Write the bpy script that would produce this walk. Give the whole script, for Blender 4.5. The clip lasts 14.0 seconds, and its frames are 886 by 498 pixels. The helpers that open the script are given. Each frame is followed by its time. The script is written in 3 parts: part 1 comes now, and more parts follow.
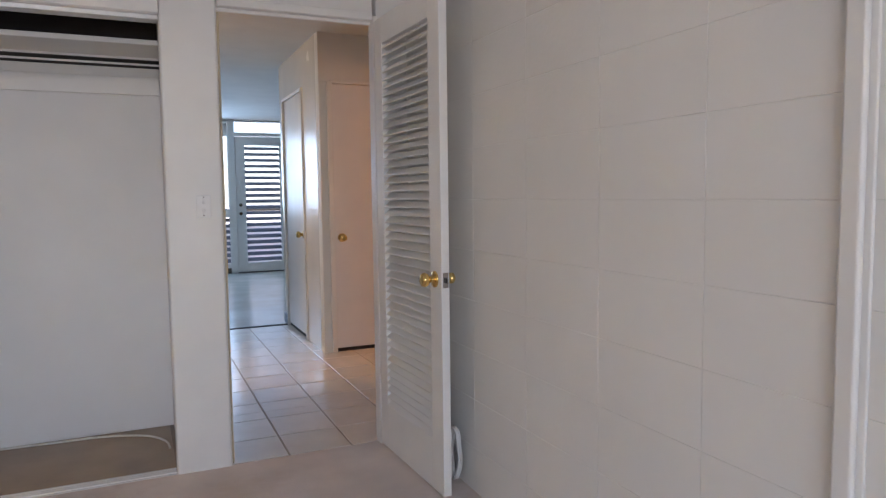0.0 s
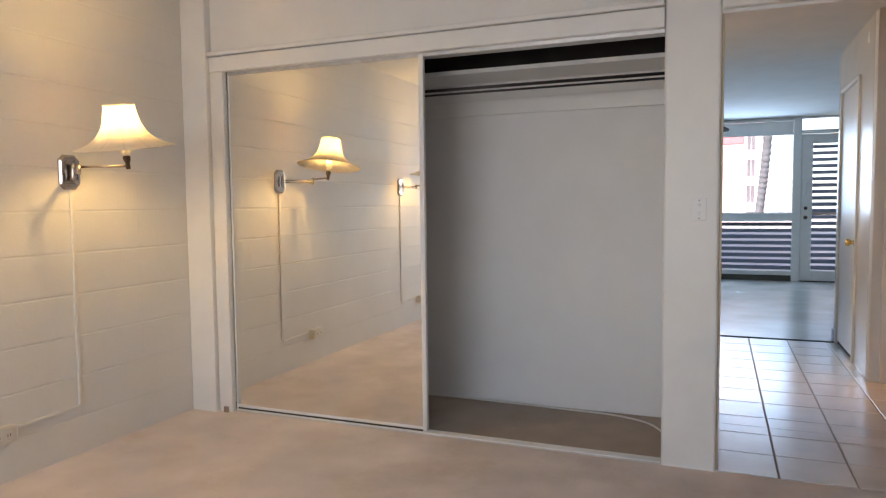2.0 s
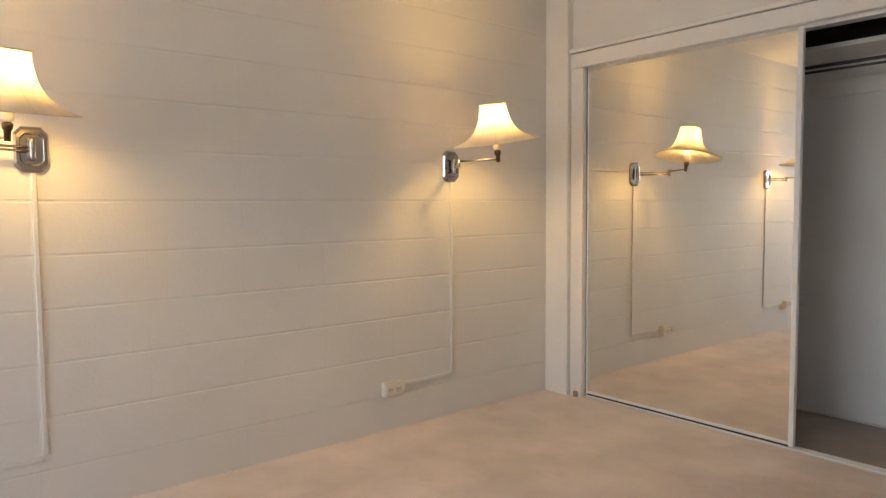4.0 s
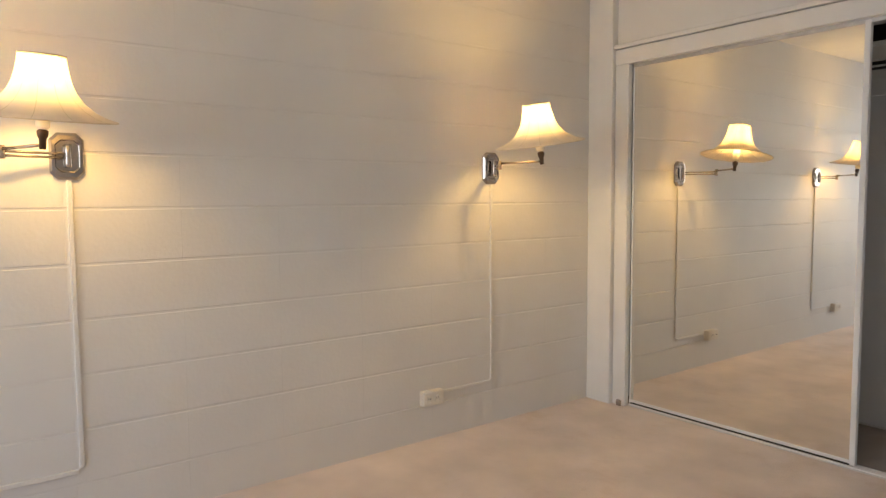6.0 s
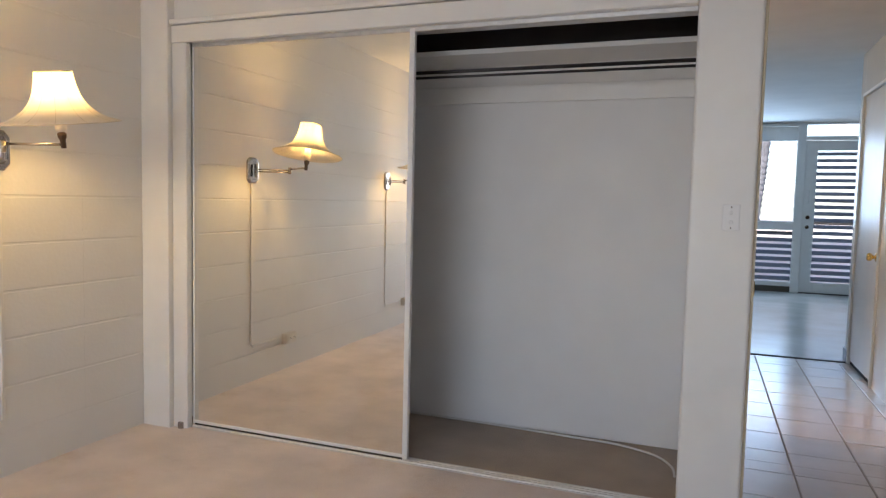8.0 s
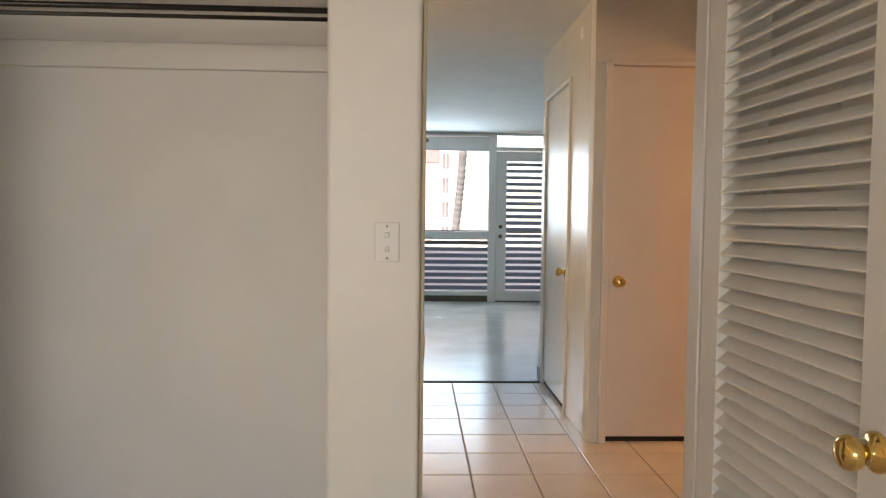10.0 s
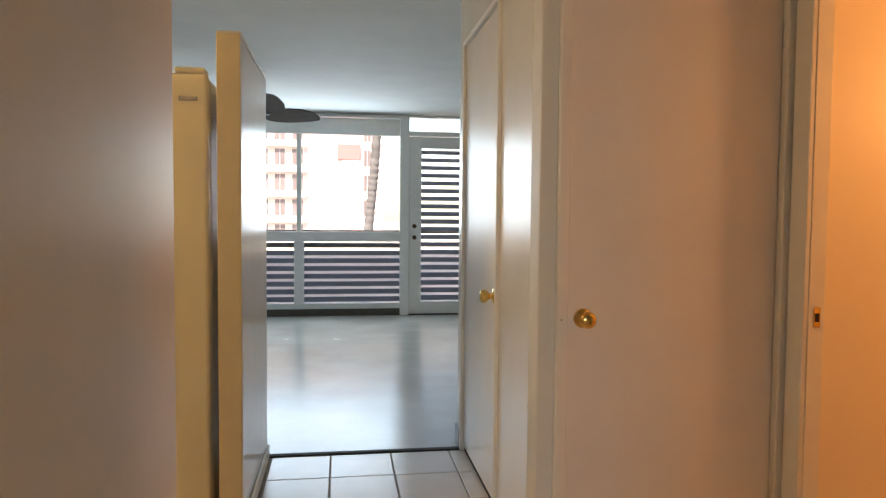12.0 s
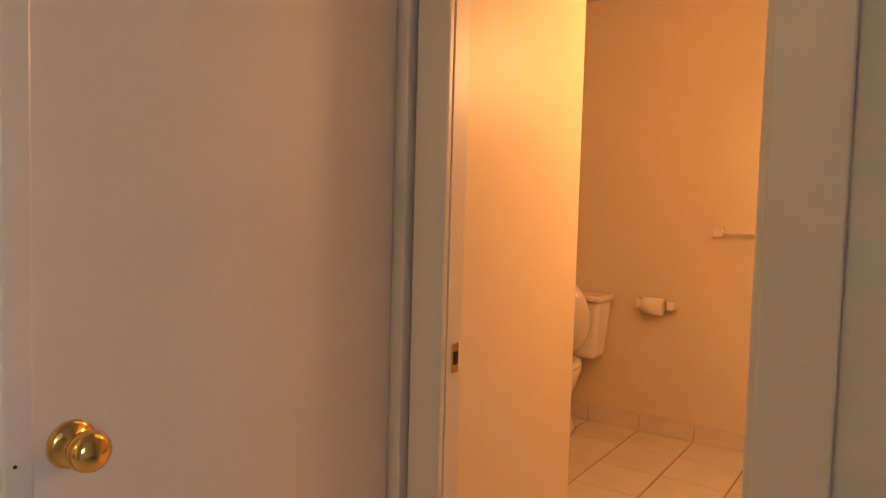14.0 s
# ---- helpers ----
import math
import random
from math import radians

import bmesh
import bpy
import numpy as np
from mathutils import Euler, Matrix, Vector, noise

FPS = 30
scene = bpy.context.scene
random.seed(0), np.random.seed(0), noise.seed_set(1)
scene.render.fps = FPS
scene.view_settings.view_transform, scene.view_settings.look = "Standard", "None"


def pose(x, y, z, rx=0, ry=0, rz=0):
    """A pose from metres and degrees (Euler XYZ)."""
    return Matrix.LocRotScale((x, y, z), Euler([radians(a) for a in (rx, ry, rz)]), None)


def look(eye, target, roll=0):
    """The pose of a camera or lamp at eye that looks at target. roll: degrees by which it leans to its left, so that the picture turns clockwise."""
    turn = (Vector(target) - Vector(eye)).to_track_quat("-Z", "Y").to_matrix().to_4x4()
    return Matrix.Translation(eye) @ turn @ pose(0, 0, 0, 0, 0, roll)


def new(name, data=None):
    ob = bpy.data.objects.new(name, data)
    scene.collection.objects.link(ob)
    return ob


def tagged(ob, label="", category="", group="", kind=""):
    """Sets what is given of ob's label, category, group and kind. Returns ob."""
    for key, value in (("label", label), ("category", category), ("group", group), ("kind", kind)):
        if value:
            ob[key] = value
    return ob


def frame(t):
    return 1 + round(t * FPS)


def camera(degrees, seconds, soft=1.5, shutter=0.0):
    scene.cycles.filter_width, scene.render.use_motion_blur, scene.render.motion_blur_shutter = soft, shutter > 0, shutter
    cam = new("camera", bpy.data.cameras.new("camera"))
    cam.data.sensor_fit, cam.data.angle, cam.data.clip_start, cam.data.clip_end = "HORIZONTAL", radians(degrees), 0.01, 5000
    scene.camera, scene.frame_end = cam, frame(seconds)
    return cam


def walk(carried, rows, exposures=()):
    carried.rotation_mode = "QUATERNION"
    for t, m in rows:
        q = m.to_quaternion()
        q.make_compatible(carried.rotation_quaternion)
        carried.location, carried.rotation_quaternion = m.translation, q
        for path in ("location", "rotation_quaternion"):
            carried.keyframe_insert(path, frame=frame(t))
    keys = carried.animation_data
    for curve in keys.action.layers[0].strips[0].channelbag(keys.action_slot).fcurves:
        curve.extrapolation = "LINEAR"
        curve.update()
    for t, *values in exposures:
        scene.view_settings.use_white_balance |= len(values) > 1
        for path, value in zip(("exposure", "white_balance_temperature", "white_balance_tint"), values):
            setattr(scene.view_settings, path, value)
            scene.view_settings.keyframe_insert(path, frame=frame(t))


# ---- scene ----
cam = camera(65.8, 14.0, soft=1.3)
PATH = [
    (0, (-0.358, -0.062, 1.217), (0.458, 1.757, 1.06), -0.7),
    (0.5, (-0.179, -0.023, 1.216), (0.244, 1.925, 1.051), -0.5),
    (1, (-0.077, 0.023, 1.213), (-0.074, 2.017, 1.056), -0.5),
    (1.5, (-0.041, -0.007, 1.219), (-0.438, 1.948, 1.075), -0.6),
    (2, (-0.005, -0.145, 1.215), (-0.749, 1.707, 1.084), -0.6),
    (2.5, (0.062, -0.189, 1.205), (-0.953, 1.53, 1.084), -0.6),
    (3, (0.038, -0.211, 1.195), (-1.179, 1.371, 1.075), -0.5),
    (3.5, (0.013, -0.183, 1.179), (-1.395, 1.232, 1.06), -0.5),
    (4, (-0.021, -0.186, 1.172), (-1.558, 1.087, 1.046), -0.4),
    (4.2, (-0.042, -0.202, 1.171), (-1.612, 1.029, 1.04), -0.3),
    (6.3, (-0.153, -0.135, 1.23), (-1.74, 1.073, 1.083), -0.4),
    (6.5, (-0.16, -0.107, 1.23), (-1.688, 1.176, 1.082), -0.1),
    (7, (-0.234, -0.018, 1.228), (-1.5, 1.523, 1.077), 0.4),
    (7.5, (-0.216, 0.024, 1.228), (-1.176, 1.772, 1.078), 0.9),
    (8, (-0.177, 0.27, 1.22), (-0.886, 2.134, 1.079), 1.3),
    (8.5, (-0.106, 0.532, 1.238), (-0.57, 2.473, 1.104), 1.6),
    (9, (-0.113, 0.79, 1.241), (-0.288, 2.779, 1.125), 1.7),
    (9.2, (-0.107, 0.884, 1.246), (-0.2, 2.879, 1.135), 1.9),
    (11.3, (0.256, 2.441, 1.248), (0.424, 4.432, 1.161), -0.2),
    (11.5, (0.288, 2.599, 1.228), (0.464, 4.59, 1.142), 0.2),
    (12, (0.313, 2.956, 1.232), (0.607, 4.932, 1.134), 0.5),
    (12.5, (0.416, 3.341, 1.219), (0.958, 5.263, 1.106), 1.2),
]
TAIL = [
    (13.0, (0.476, 3.642, 1.210, 86.78, -1.93, -27.38)),
    (13.5, (0.543, 3.943, 1.210, 86.85, -1.48, -41.37)),
    (13.7, (0.570, 4.045, 1.213, 86.88, -1.10, -47.13)),
    (14.0, (0.631, 4.190, 1.227, 86.68, -1.54, -55.64)),
]
walk(cam, [(t, look(eye, target, roll)) for t, eye, target, roll in PATH] + [(t, pose(*p)) for t, p in TAIL],
     exposures=[(0.0, 1.75, 6000, 17), (2.0, 1.72, 6250, 15), (4.0, 1.62, 6650, 14), (7.0, 1.63, 6350, 13), (9.0, 1.78, 5850, 15),
                (11.3, 1.95, 10000, 11), (12.0, 1.74, 7800, 14), (12.7, 1.66, 6000, 13), (14.0, 1.82, 6950, 16)])

# ---------------------------------------------------------------- light and world
world = bpy.data.worlds.new("world")
scene.world = world
world.use_nodes = True
wn = world.node_tree
sky = wn.nodes.new("ShaderNodeTexSky")
sky.sky_type = 'NISHITA'
sky.sun_disc = False
sky.sun_elevation = radians(52)
sky.sun_rotation = radians(200)
wn.links.new(sky.outputs[0], wn.nodes["Background"].inputs[0])
wn.nodes["Background"].inputs[1].default_value = 0.15


def lamp(name, kind, m, energy, colour, **kw):
    data = bpy.data.lights.new(name, kind)
    data.energy, data.color = energy, colour
    if kind == 'AREA':
        data.shape, data.size, data.size_y = 'RECTANGLE', kw["w"], kw["h"]
        if "spread" in kw:
            data.spread = radians(kw["spread"])
    elif kind == 'SUN':
        data.angle = radians(0.5)
    else:
        data.shadow_soft_size = kw["r"]
    ob = new(name, data)
    ob.matrix_world = m
    return ob


# sun from behind the building, falling on the facade opposite
lamp("sun", 'SUN', look((0, 0, 20), (3.0, 7.5, 9.0)), 4.6, (1.0, 0.95, 0.88))
# area lamps standing in for daylight by the living-room window, the louvred door and an unseen bedroom window
lamp("window_daylight", 'AREA', look((-0.35, 11.28, 1.62), (-0.35, 5.0, 1.0)), 18.5, (0.52, 0.75, 1.0), w=2.7, h=1.15)
lamp("bedroom_window_daylight", 'AREA', look((-1.45, -3.3, 1.5), (-0.9, 3.1, 1.1)), 15.5, (0.80, 0.88, 1.0), w=2.6, h=1.4)

# ---------------------------------------------------------------- materials


def mat(name, col, rough=0.6, metal=0.0, var=0.05, scale=6.0, bump=0.0, bscale=80.0, wear=0.0, coat=0.0, rand=0.0, rvar=0.0, streak=0.0, spec=0.5, pieces=False):
    """A painted or plain surface: large tone drift, fine grain, relief."""
    m = bpy.data.materials.new(name)
    m.use_nodes = True
    n, l = m.node_tree.nodes, m.node_tree.links
    b = n["Principled BSDF"]
    b.inputs["Roughness"].default_value = rough
    b.inputs["Metallic"].default_value = metal
    b.inputs["Coat Weight"].default_value = coat
    b.inputs["Specular IOR Level"].default_value = spec
    b.inputs["Coat Roughness"].default_value = 0.12
    tc = n.new("ShaderNodeTexCoord")
    where = n.new("ShaderNodeNewGeometry").outputs["Position"] if pieces else tc.outputs["Object"]
    big = n.new("ShaderNodeTexNoise")
    big.inputs["Scale"].default_value = scale
    big.inputs["Detail"].default_value = 4
    l.new(where, big.inputs["Vector"])
    ramp = n.new("ShaderNodeMapRange")
    ramp.inputs["From Min"].default_value, ramp.inputs["From Max"].default_value = 0.0, 1.0
    ramp.inputs["To Min"].default_value, ramp.inputs["To Max"].default_value = 1 - 2.5 * var, 1 + 2.5 * var
    l.new(big.outputs["Fac"], ramp.inputs["Value"])
    val = ramp.outputs["Result"]
    if rand:
        oi = n.new("ShaderNodeObjectInfo")
        r2 = n.new("ShaderNodeMapRange")
        r2.inputs["To Min"].default_value, r2.inputs["To Max"].default_value = 1 - rand, 1 + rand
        l.new(oi.outputs["Random"], r2.inputs["Value"])
        mu = n.new("ShaderNodeMath")
        mu.operation = 'MULTIPLY'
        l.new(val, mu.inputs[0])
        l.new(r2.outputs["Result"], mu.inputs[1])
        val = mu.outputs[0]
    vm = n.new("ShaderNodeVectorMath")
    vm.operation = 'SCALE'
    vm.inputs[0].default_value = col
    l.new(val, vm.inputs["Scale"])
    out = vm.outputs[0]
    if wear:
        st = n.new("ShaderNodeTexNoise")
        st.inputs["Scale"].default_value = scale * 0.45
        st.inputs["Detail"].default_value = 7
        st.inputs["Roughness"].default_value = 0.7
        l.new(where, st.inputs["Vector"])
        r3 = n.new("ShaderNodeMapRange")
        r3.inputs["From Min"].default_value, r3.inputs["From Max"].default_value = 0.52, 0.72
        r3.inputs["To Max"].default_value = wear
        l.new(st.outputs["Fac"], r3.inputs["Value"])
        mx = n.new("ShaderNodeMix")
        mx.data_type = 'RGBA'
        mx.inputs["B"].default_value = (col[0] * 0.72, col[1] * 0.62, col[2] * 0.52, 1)
        l.new(r3.outputs["Result"], mx.inputs["Factor"])
        l.new(out, mx.inputs["A"])
        out = mx.outputs["Result"]
    l.new(out, b.inputs["Base Color"])
    if rvar:
        r4 = n.new("ShaderNodeMapRange")
        r4.inputs["From Min"].default_value, r4.inputs["From Max"].default_value = 0.0, 1.0
        r4.inputs["To Min"].default_value, r4.inputs["To Max"].default_value = rough - 2 * rvar, rough + 2 * rvar
        l.new(big.outputs["Fac"], r4.inputs["Value"])
        l.new(r4.outputs["Result"], b.inputs["Roughness"])
    if bump:
        fine = n.new("ShaderNodeTexNoise")
        fine.inputs["Scale"].default_value = bscale
        fine.inputs["Detail"].default_value = 5
        if streak:
            sq = n.new("ShaderNodeMapping")
            sq.inputs["Scale"].default_value = (1, 1, streak)
            l.new(where, sq.inputs["Vector"])
            l.new(sq.outputs["Vector"], fine.inputs["Vector"])
        else:
            l.new(where, fine.inputs["Vector"])
        bp = n.new("ShaderNodeBump")
        bp.inputs["Strength"].default_value = bump
        bp.inputs["Distance"].default_value = 0.004
        l.new(fine.outputs["Fac"], bp.inputs["Height"])
        l.new(bp.outputs["Normal"], b.inputs["Normal"])
    return m


BLOCK = mat("block_paint", (0.76, 0.735, 0.69), 0.55, var=0.035, scale=2, bump=0.16, bscale=60, pieces=True)
WALL = mat("wall_paint", (0.77, 0.75, 0.71), 0.55, var=0.03, scale=3, bump=0.2, bscale=140)
GLOSS = mat("gloss_wall_paint", (0.76, 0.73, 0.68), 0.25, var=0.03, scale=2.5, bump=0.13, bscale=12, rvar=0.03, streak=0.2, spec=0.24)
CEIL = mat("ceiling_paint", (0.80, 0.79, 0.76), 0.8, var=0.03, scale=4, bump=0.4, bscale=160)
TRIM = mat("trim_paint", (0.79, 0.77, 0.73), 0.38, var=0.03, scale=5, bump=0.08, bscale=60)
DOOR = mat("door_paint", (0.78, 0.76, 0.735), 0.32, var=0.03, scale=4, bump=0.10, bscale=12, streak=0.2, spec=0.22)
BACKPANEL = mat("closet_panel_paint", (0.79, 0.775, 0.755), 0.6, var=0.03, scale=3, bump=0.12, bscale=120)
CARPET = mat("carpet_pile", (0.80, 0.70, 0.645), 0.95, var=0.11, scale=3.0, bump=1.0, bscale=420, wear=0.6)
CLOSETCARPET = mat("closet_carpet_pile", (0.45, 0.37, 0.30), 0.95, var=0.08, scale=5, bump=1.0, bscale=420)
TILE = mat("tile_glaze", (0.72, 0.66, 0.61), 0.22, var=0.05, scale=5, bump=0.06, bscale=30, rand=0.03, rvar=0.05, pieces=True)
GROUT = mat("grout", (0.30, 0.25, 0.21), 0.9, var=0.12, scale=12, bump=0.4)
VINYL = mat("living_floor_vinyl", (0.45, 0.44, 0.40), 0.23, var=0.10, scale=1.6, bump=0.14, bscale=7, wear=0.3, rvar=0.05)
MIRROR = mat("mirror_glass", (0.90, 0.88, 0.82), 0.015, metal=1.0, var=0.0)
WHITEMETAL = mat("white_enamel", (0.78, 0.77, 0.75), 0.3, var=0.02, scale=8)
ALU = mat("worn_aluminium", (0.62, 0.61, 0.59), 0.38, metal=0.8, var=0.08, scale=30)
NICKEL = mat("aged_nickel", (0.52, 0.44, 0.34), 0.24, metal=1.0, var=0.08, scale=30)
BRONZE = mat("dark_bronze", (0.10, 0.065, 0.04), 0.4, metal=0.7, var=0.1, scale=30)
CHROME = mat("chrome", (0.42, 0.38, 0.35), 0.2, metal=1.0, var=0.05, scale=20)
DARKMETAL = mat("dark_metal", (0.06, 0.055, 0.05), 0.35, metal=0.7, var=0.1, scale=20)
BRASS = mat("polished_brass", (0.80, 0.56, 0.20), 0.13, metal=1.0, var=0.04, scale=25)
PLASTIC = mat("ivory_plastic", (0.76, 0.71, 0.62), 0.35, var=0.02, scale=20)
DARK = mat("dark_fill", (0.025, 0.02, 0.018), 0.8, var=0.1, scale=10)
UPPERDARK = mat("near_black_board", (0.045, 0.032, 0.026), 0.6, var=0.2, scale=8, bump=0.1)
CABLE = mat("white_cable", (0.74, 0.71, 0.66), 0.45, var=0.03, scale=20)
FRIDGE = mat("cream_fridge_enamel", (0.72, 0.66, 0.52), 0.3, var=0.03, scale=6, bump=0.1, bscale=300)
CREAMEDGE = mat("cream_panel_edge", (0.66, 0.57, 0.40), 0.45, var=0.04, scale=7, bump=0.05)
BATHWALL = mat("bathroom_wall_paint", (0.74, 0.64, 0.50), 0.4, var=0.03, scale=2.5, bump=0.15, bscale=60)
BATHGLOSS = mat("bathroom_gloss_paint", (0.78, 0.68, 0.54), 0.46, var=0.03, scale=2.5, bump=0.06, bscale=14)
PORCELAIN = mat("porcelain", (0.80, 0.78, 0.74), 0.12, var=0.01, scale=5)
PAPER = mat("paper_roll", (0.82, 0.80, 0.76), 0.9, var=0.03, scale=30, bump=0.3, bscale=90)
FANWOOD = mat("fan_blade_wood", (0.07, 0.048, 0.034), 0.8, var=0.15, scale=9, bump=0.1, spec=0.12)
FRAMEPAINT = mat("window_frame_paint", (0.72, 0.74, 0.73), 0.4, var=0.03, scale=8)
SLATSHADE = mat("backlit_slat_shade", (0.20, 0.205, 0.23), 0.35, var=0.03, scale=8)
BASEDARK = mat("dark_base_board", (0.07, 0.06, 0.045), 0.5, var=0.1, scale=8)
COVE = mat("blue_grey_cove_base", (0.28, 0.33, 0.42), 0.5, var=0.05, scale=8)
PINK = mat("pink_stucco", (0.82, 0.60, 0.59), 0.9, var=0.05, scale=0.4, bump=0.3, bscale=8)
DEEPPINK = mat("deep_pink_stucco", (0.76, 0.20, 0.20), 0.9, var=0.05, scale=0.4, bump=0.3, bscale=8)
MIDPINK = mat("mid_pink_stucco", (0.80, 0.42, 0.41), 0.9, var=0.05, scale=0.4, bump=0.3, bscale=8)
PALESTUCCO = mat("pale_stucco", (0.80, 0.74, 0.70), 0.9, var=0.05, scale=0.4, bump=0.3, bscale=8)
FARGLASS = mat("far_window_glass", (0.20, 0.16, 0.17), 0.3, var=0.2, scale=0.6)
BARK = mat("palm_bark", (0.15, 0.14, 0.14), 0.9, var=0.2, scale=3, bump=1.0, bscale=14)
FROND = mat("palm_frond", (0.06, 0.10, 0.035), 0.6, var=0.25, scale=3)
GROUND = mat("ground_paving", (0.34, 0.32, 0.29), 0.9, var=0.12, scale=0.5, bump=0.4, bscale=10)


def glass_mat():
    m = bpy.data.materials.new("window_glass")
    m.use_nodes = True
    b = m.node_tree.nodes["Principled BSDF"]
    b.inputs["Transmission Weight"].default_value = 1.0
    b.inputs["Roughness"].default_value = 0.0
    b.inputs["IOR"].default_value = 1.05
    return m


def shade_mat():
    """Pleated cloth of the lamp shades, which lets the bulb shine through."""
    m = bpy.data.materials.new("shade_cloth")
    m.use_nodes = True
    n, l = m.node_tree.nodes, m.node_tree.links
    n.remove(n["Principled BSDF"])
    d, t, a = n.new("ShaderNodeBsdfDiffuse"), n.new("ShaderNodeBsdfTranslucent"), n.new("ShaderNodeMixShader")
    tc, no, cr = n.new("ShaderNodeTexCoord"), n.new("ShaderNodeTexNoise"), n.new("ShaderNodeMix")
    no.inputs["Scale"].default_value = 30
    cr.data_type = 'RGBA'
    cr.inputs["A"].default_value, cr.inputs["B"].default_value = (0.80, 0.70, 0.55, 1), (0.86, 0.78, 0.64, 1)
    l.new(tc.outputs["Object"], no.inputs["Vector"])
    l.new(no.outputs["Fac"], cr.inputs["Factor"])
    l.new(cr.outputs["Result"], d.inputs["Color"])
    l.new(cr.outputs["Result"], t.inputs["Color"])
    a.inputs[0].default_value = 0.29
    l.new(d.outputs[0], a.inputs[1])
    l.new(t.outputs[0], a.inputs[2])
    l.new(a.outputs[0], n["Material Output"].inputs["Surface"])
    return m


def bulb_mat(col, strength):
    m = bpy.data.materials.new("lit_bulb")
    m.use_nodes = True
    b = m.node_tree.nodes["Principled BSDF"]
    b.inputs["Emission Color"].default_value = (*col, 1)
    b.inputs["Emission Strength"].default_value = strength
    return m


GLASS, SHADE = glass_mat(), shade_mat()
WARM, BATHWARM = (1.0, 0.63, 0.20), (1.0, 0.445, 0.15)
BULB, BATHBULB = bulb_mat(WARM, 10), bulb_mat(BATHWARM, 4)

# ---------------------------------------------------------------- mesh helpers


def bm_box(x0, x1, y0, y1, z0, z1, bevel=0.0, segs=1, bm=None):
    b = bmesh.new()
    bmesh.ops.create_cube(b, size=1.0, matrix=Matrix.Translation(((x0 + x1) / 2, (y0 + y1) / 2, (z0 + z1) / 2))
                          @ Matrix.Diagonal((abs(x1 - x0), abs(y1 - y0), abs(z1 - z0), 1)))
    if bevel:
        bmesh.ops.bevel(b, geom=b.edges[:], offset=bevel, segments=segs, affect='EDGES', profile=0.5)
    if bm is None:
        return b
    me = bpy.data.meshes.new("tmp")
    b.to_mesh(me)
    b.free()
    bm.from_mesh(me)
    bpy.data.meshes.remove(me)
    return bm


def bm_lathe(profile, segs=24, m=None, wave=0.0, waves=0):
    """Turns (radius, height) pairs about the z axis."""
    b = bmesh.new()
    rings = []
    for r, z in profile:
        ring = []
        for i in range(segs):
            a = 2 * math.pi * i / segs
            k = 1 + (wave * math.cos(a * waves) if waves else 0)
            ring.append(b.verts.new((r * k * math.cos(a), r * k * math.sin(a), z)))
        rings.append(ring)
    for p, q in zip(rings, rings[1:]):
        for i in range(segs):
            j = (i + 1) % segs
            b.faces.new((p[i], p[j], q[j], q[i]))
    if profile[0][0] > 1e-6 and not waves:
        b.faces.new(rings[0][::-1])
        b.faces.new(rings[-1])
    for f in b.faces:
        f.smooth = True
    bmesh.ops.recalc_face_normals(b, faces=b.faces)
    if m is not None:
        bmesh.ops.transform(b, matrix=m, verts=b.verts)
    return b


def bm_tube(points, r, segs=10):
    """A round bar or cable through the points; r may be a list of radii, taken in turn."""
    b = bmesh.new()
    pts = [Vector(p) for p in points]
    rings = []
    rr = r if isinstance(r, (list, tuple)) else [r]
    up = None
    for i, p in enumerate(pts):
        d = (pts[min(i + 1, len(pts) - 1)] - pts[max(i - 1, 0)]).normalized()
        if up is None:
            up = d.orthogonal().normalized()
        up = (up - d * up.dot(d)).normalized()
        s = d.cross(up)
        rings.append([b.verts.new(p + rr[i % len(rr)] * (math.cos(a) * up + math.sin(a) * s))
                      for a in (2 * math.pi * k / segs for k in range(segs))])
    for p, q in zip(rings, rings[1:]):
        for i in range(segs):
            b.faces.new((p[i], p[(i + 1) % segs], q[(i + 1) % segs], q[i]))
    b.faces.new(rings[0][::-1])
    b.faces.new(rings[-1])
    for f in b.faces:
        f.smooth = True
    bmesh.ops.recalc_face_normals(b, faces=b.faces)
    return b


def mesh_of(name, bm, material):
    me = bpy.data.meshes.new(name)
    bm.to_mesh(me)
    bm.free()
    me.materials.append(material)
    return me


def part(name, bm, material, parent, label=""):
    """Links a bmesh as one mesh object under a thing or a part, in the parent's own coordinates."""
    ob = new(name, mesh_of(name, bm, material) if isinstance(bm, bmesh.types.BMesh) else bm)
    ob.parent = parent
    return tagged(ob, label)


def thing(name, m, label, category, group="", kind=""):
    ob = new(name)
    ob.matrix_world = m
    return tagged(ob, label, category, group, kind)


def struct(name, bm, material, label="", category=""):
    return tagged(new(name, mesh_of(name, bm, material)), label, category, "", "structure")


def knob_set(parent, m, name="knob", latch_side=0.0, edge=None):
    """A round brass knob with its rose; m sets where the rose sits, its z axis pointing out of the door."""
    k = part(name, bm_lathe([(0.001, 0), (0.033, 0.0), (0.033, 0.004), (0.028, 0.008), (0.014, 0.011), (0.012, 0.022), (0.017, 0.028),
                             (0.026, 0.036), (0.0285, 0.046), (0.026, 0.056), (0.018, 0.062), (0.001, 0.064)], 28, m), BRASS, parent, "polished brass round knob")
    return k


# ---------------------------------------------------------------- plan
X0, X1 = -2.92, 0.87          # bedroom block walls
YB, YC = -3.4, 3.10           # bedroom back wall and closet front
H = 2.45                      # ceilings
HX = -0.03                    # hall's inner wall
# hall closet face y 5.10, side wall x 0.945, bathroom wall x 1.83, living window wall y 11.34

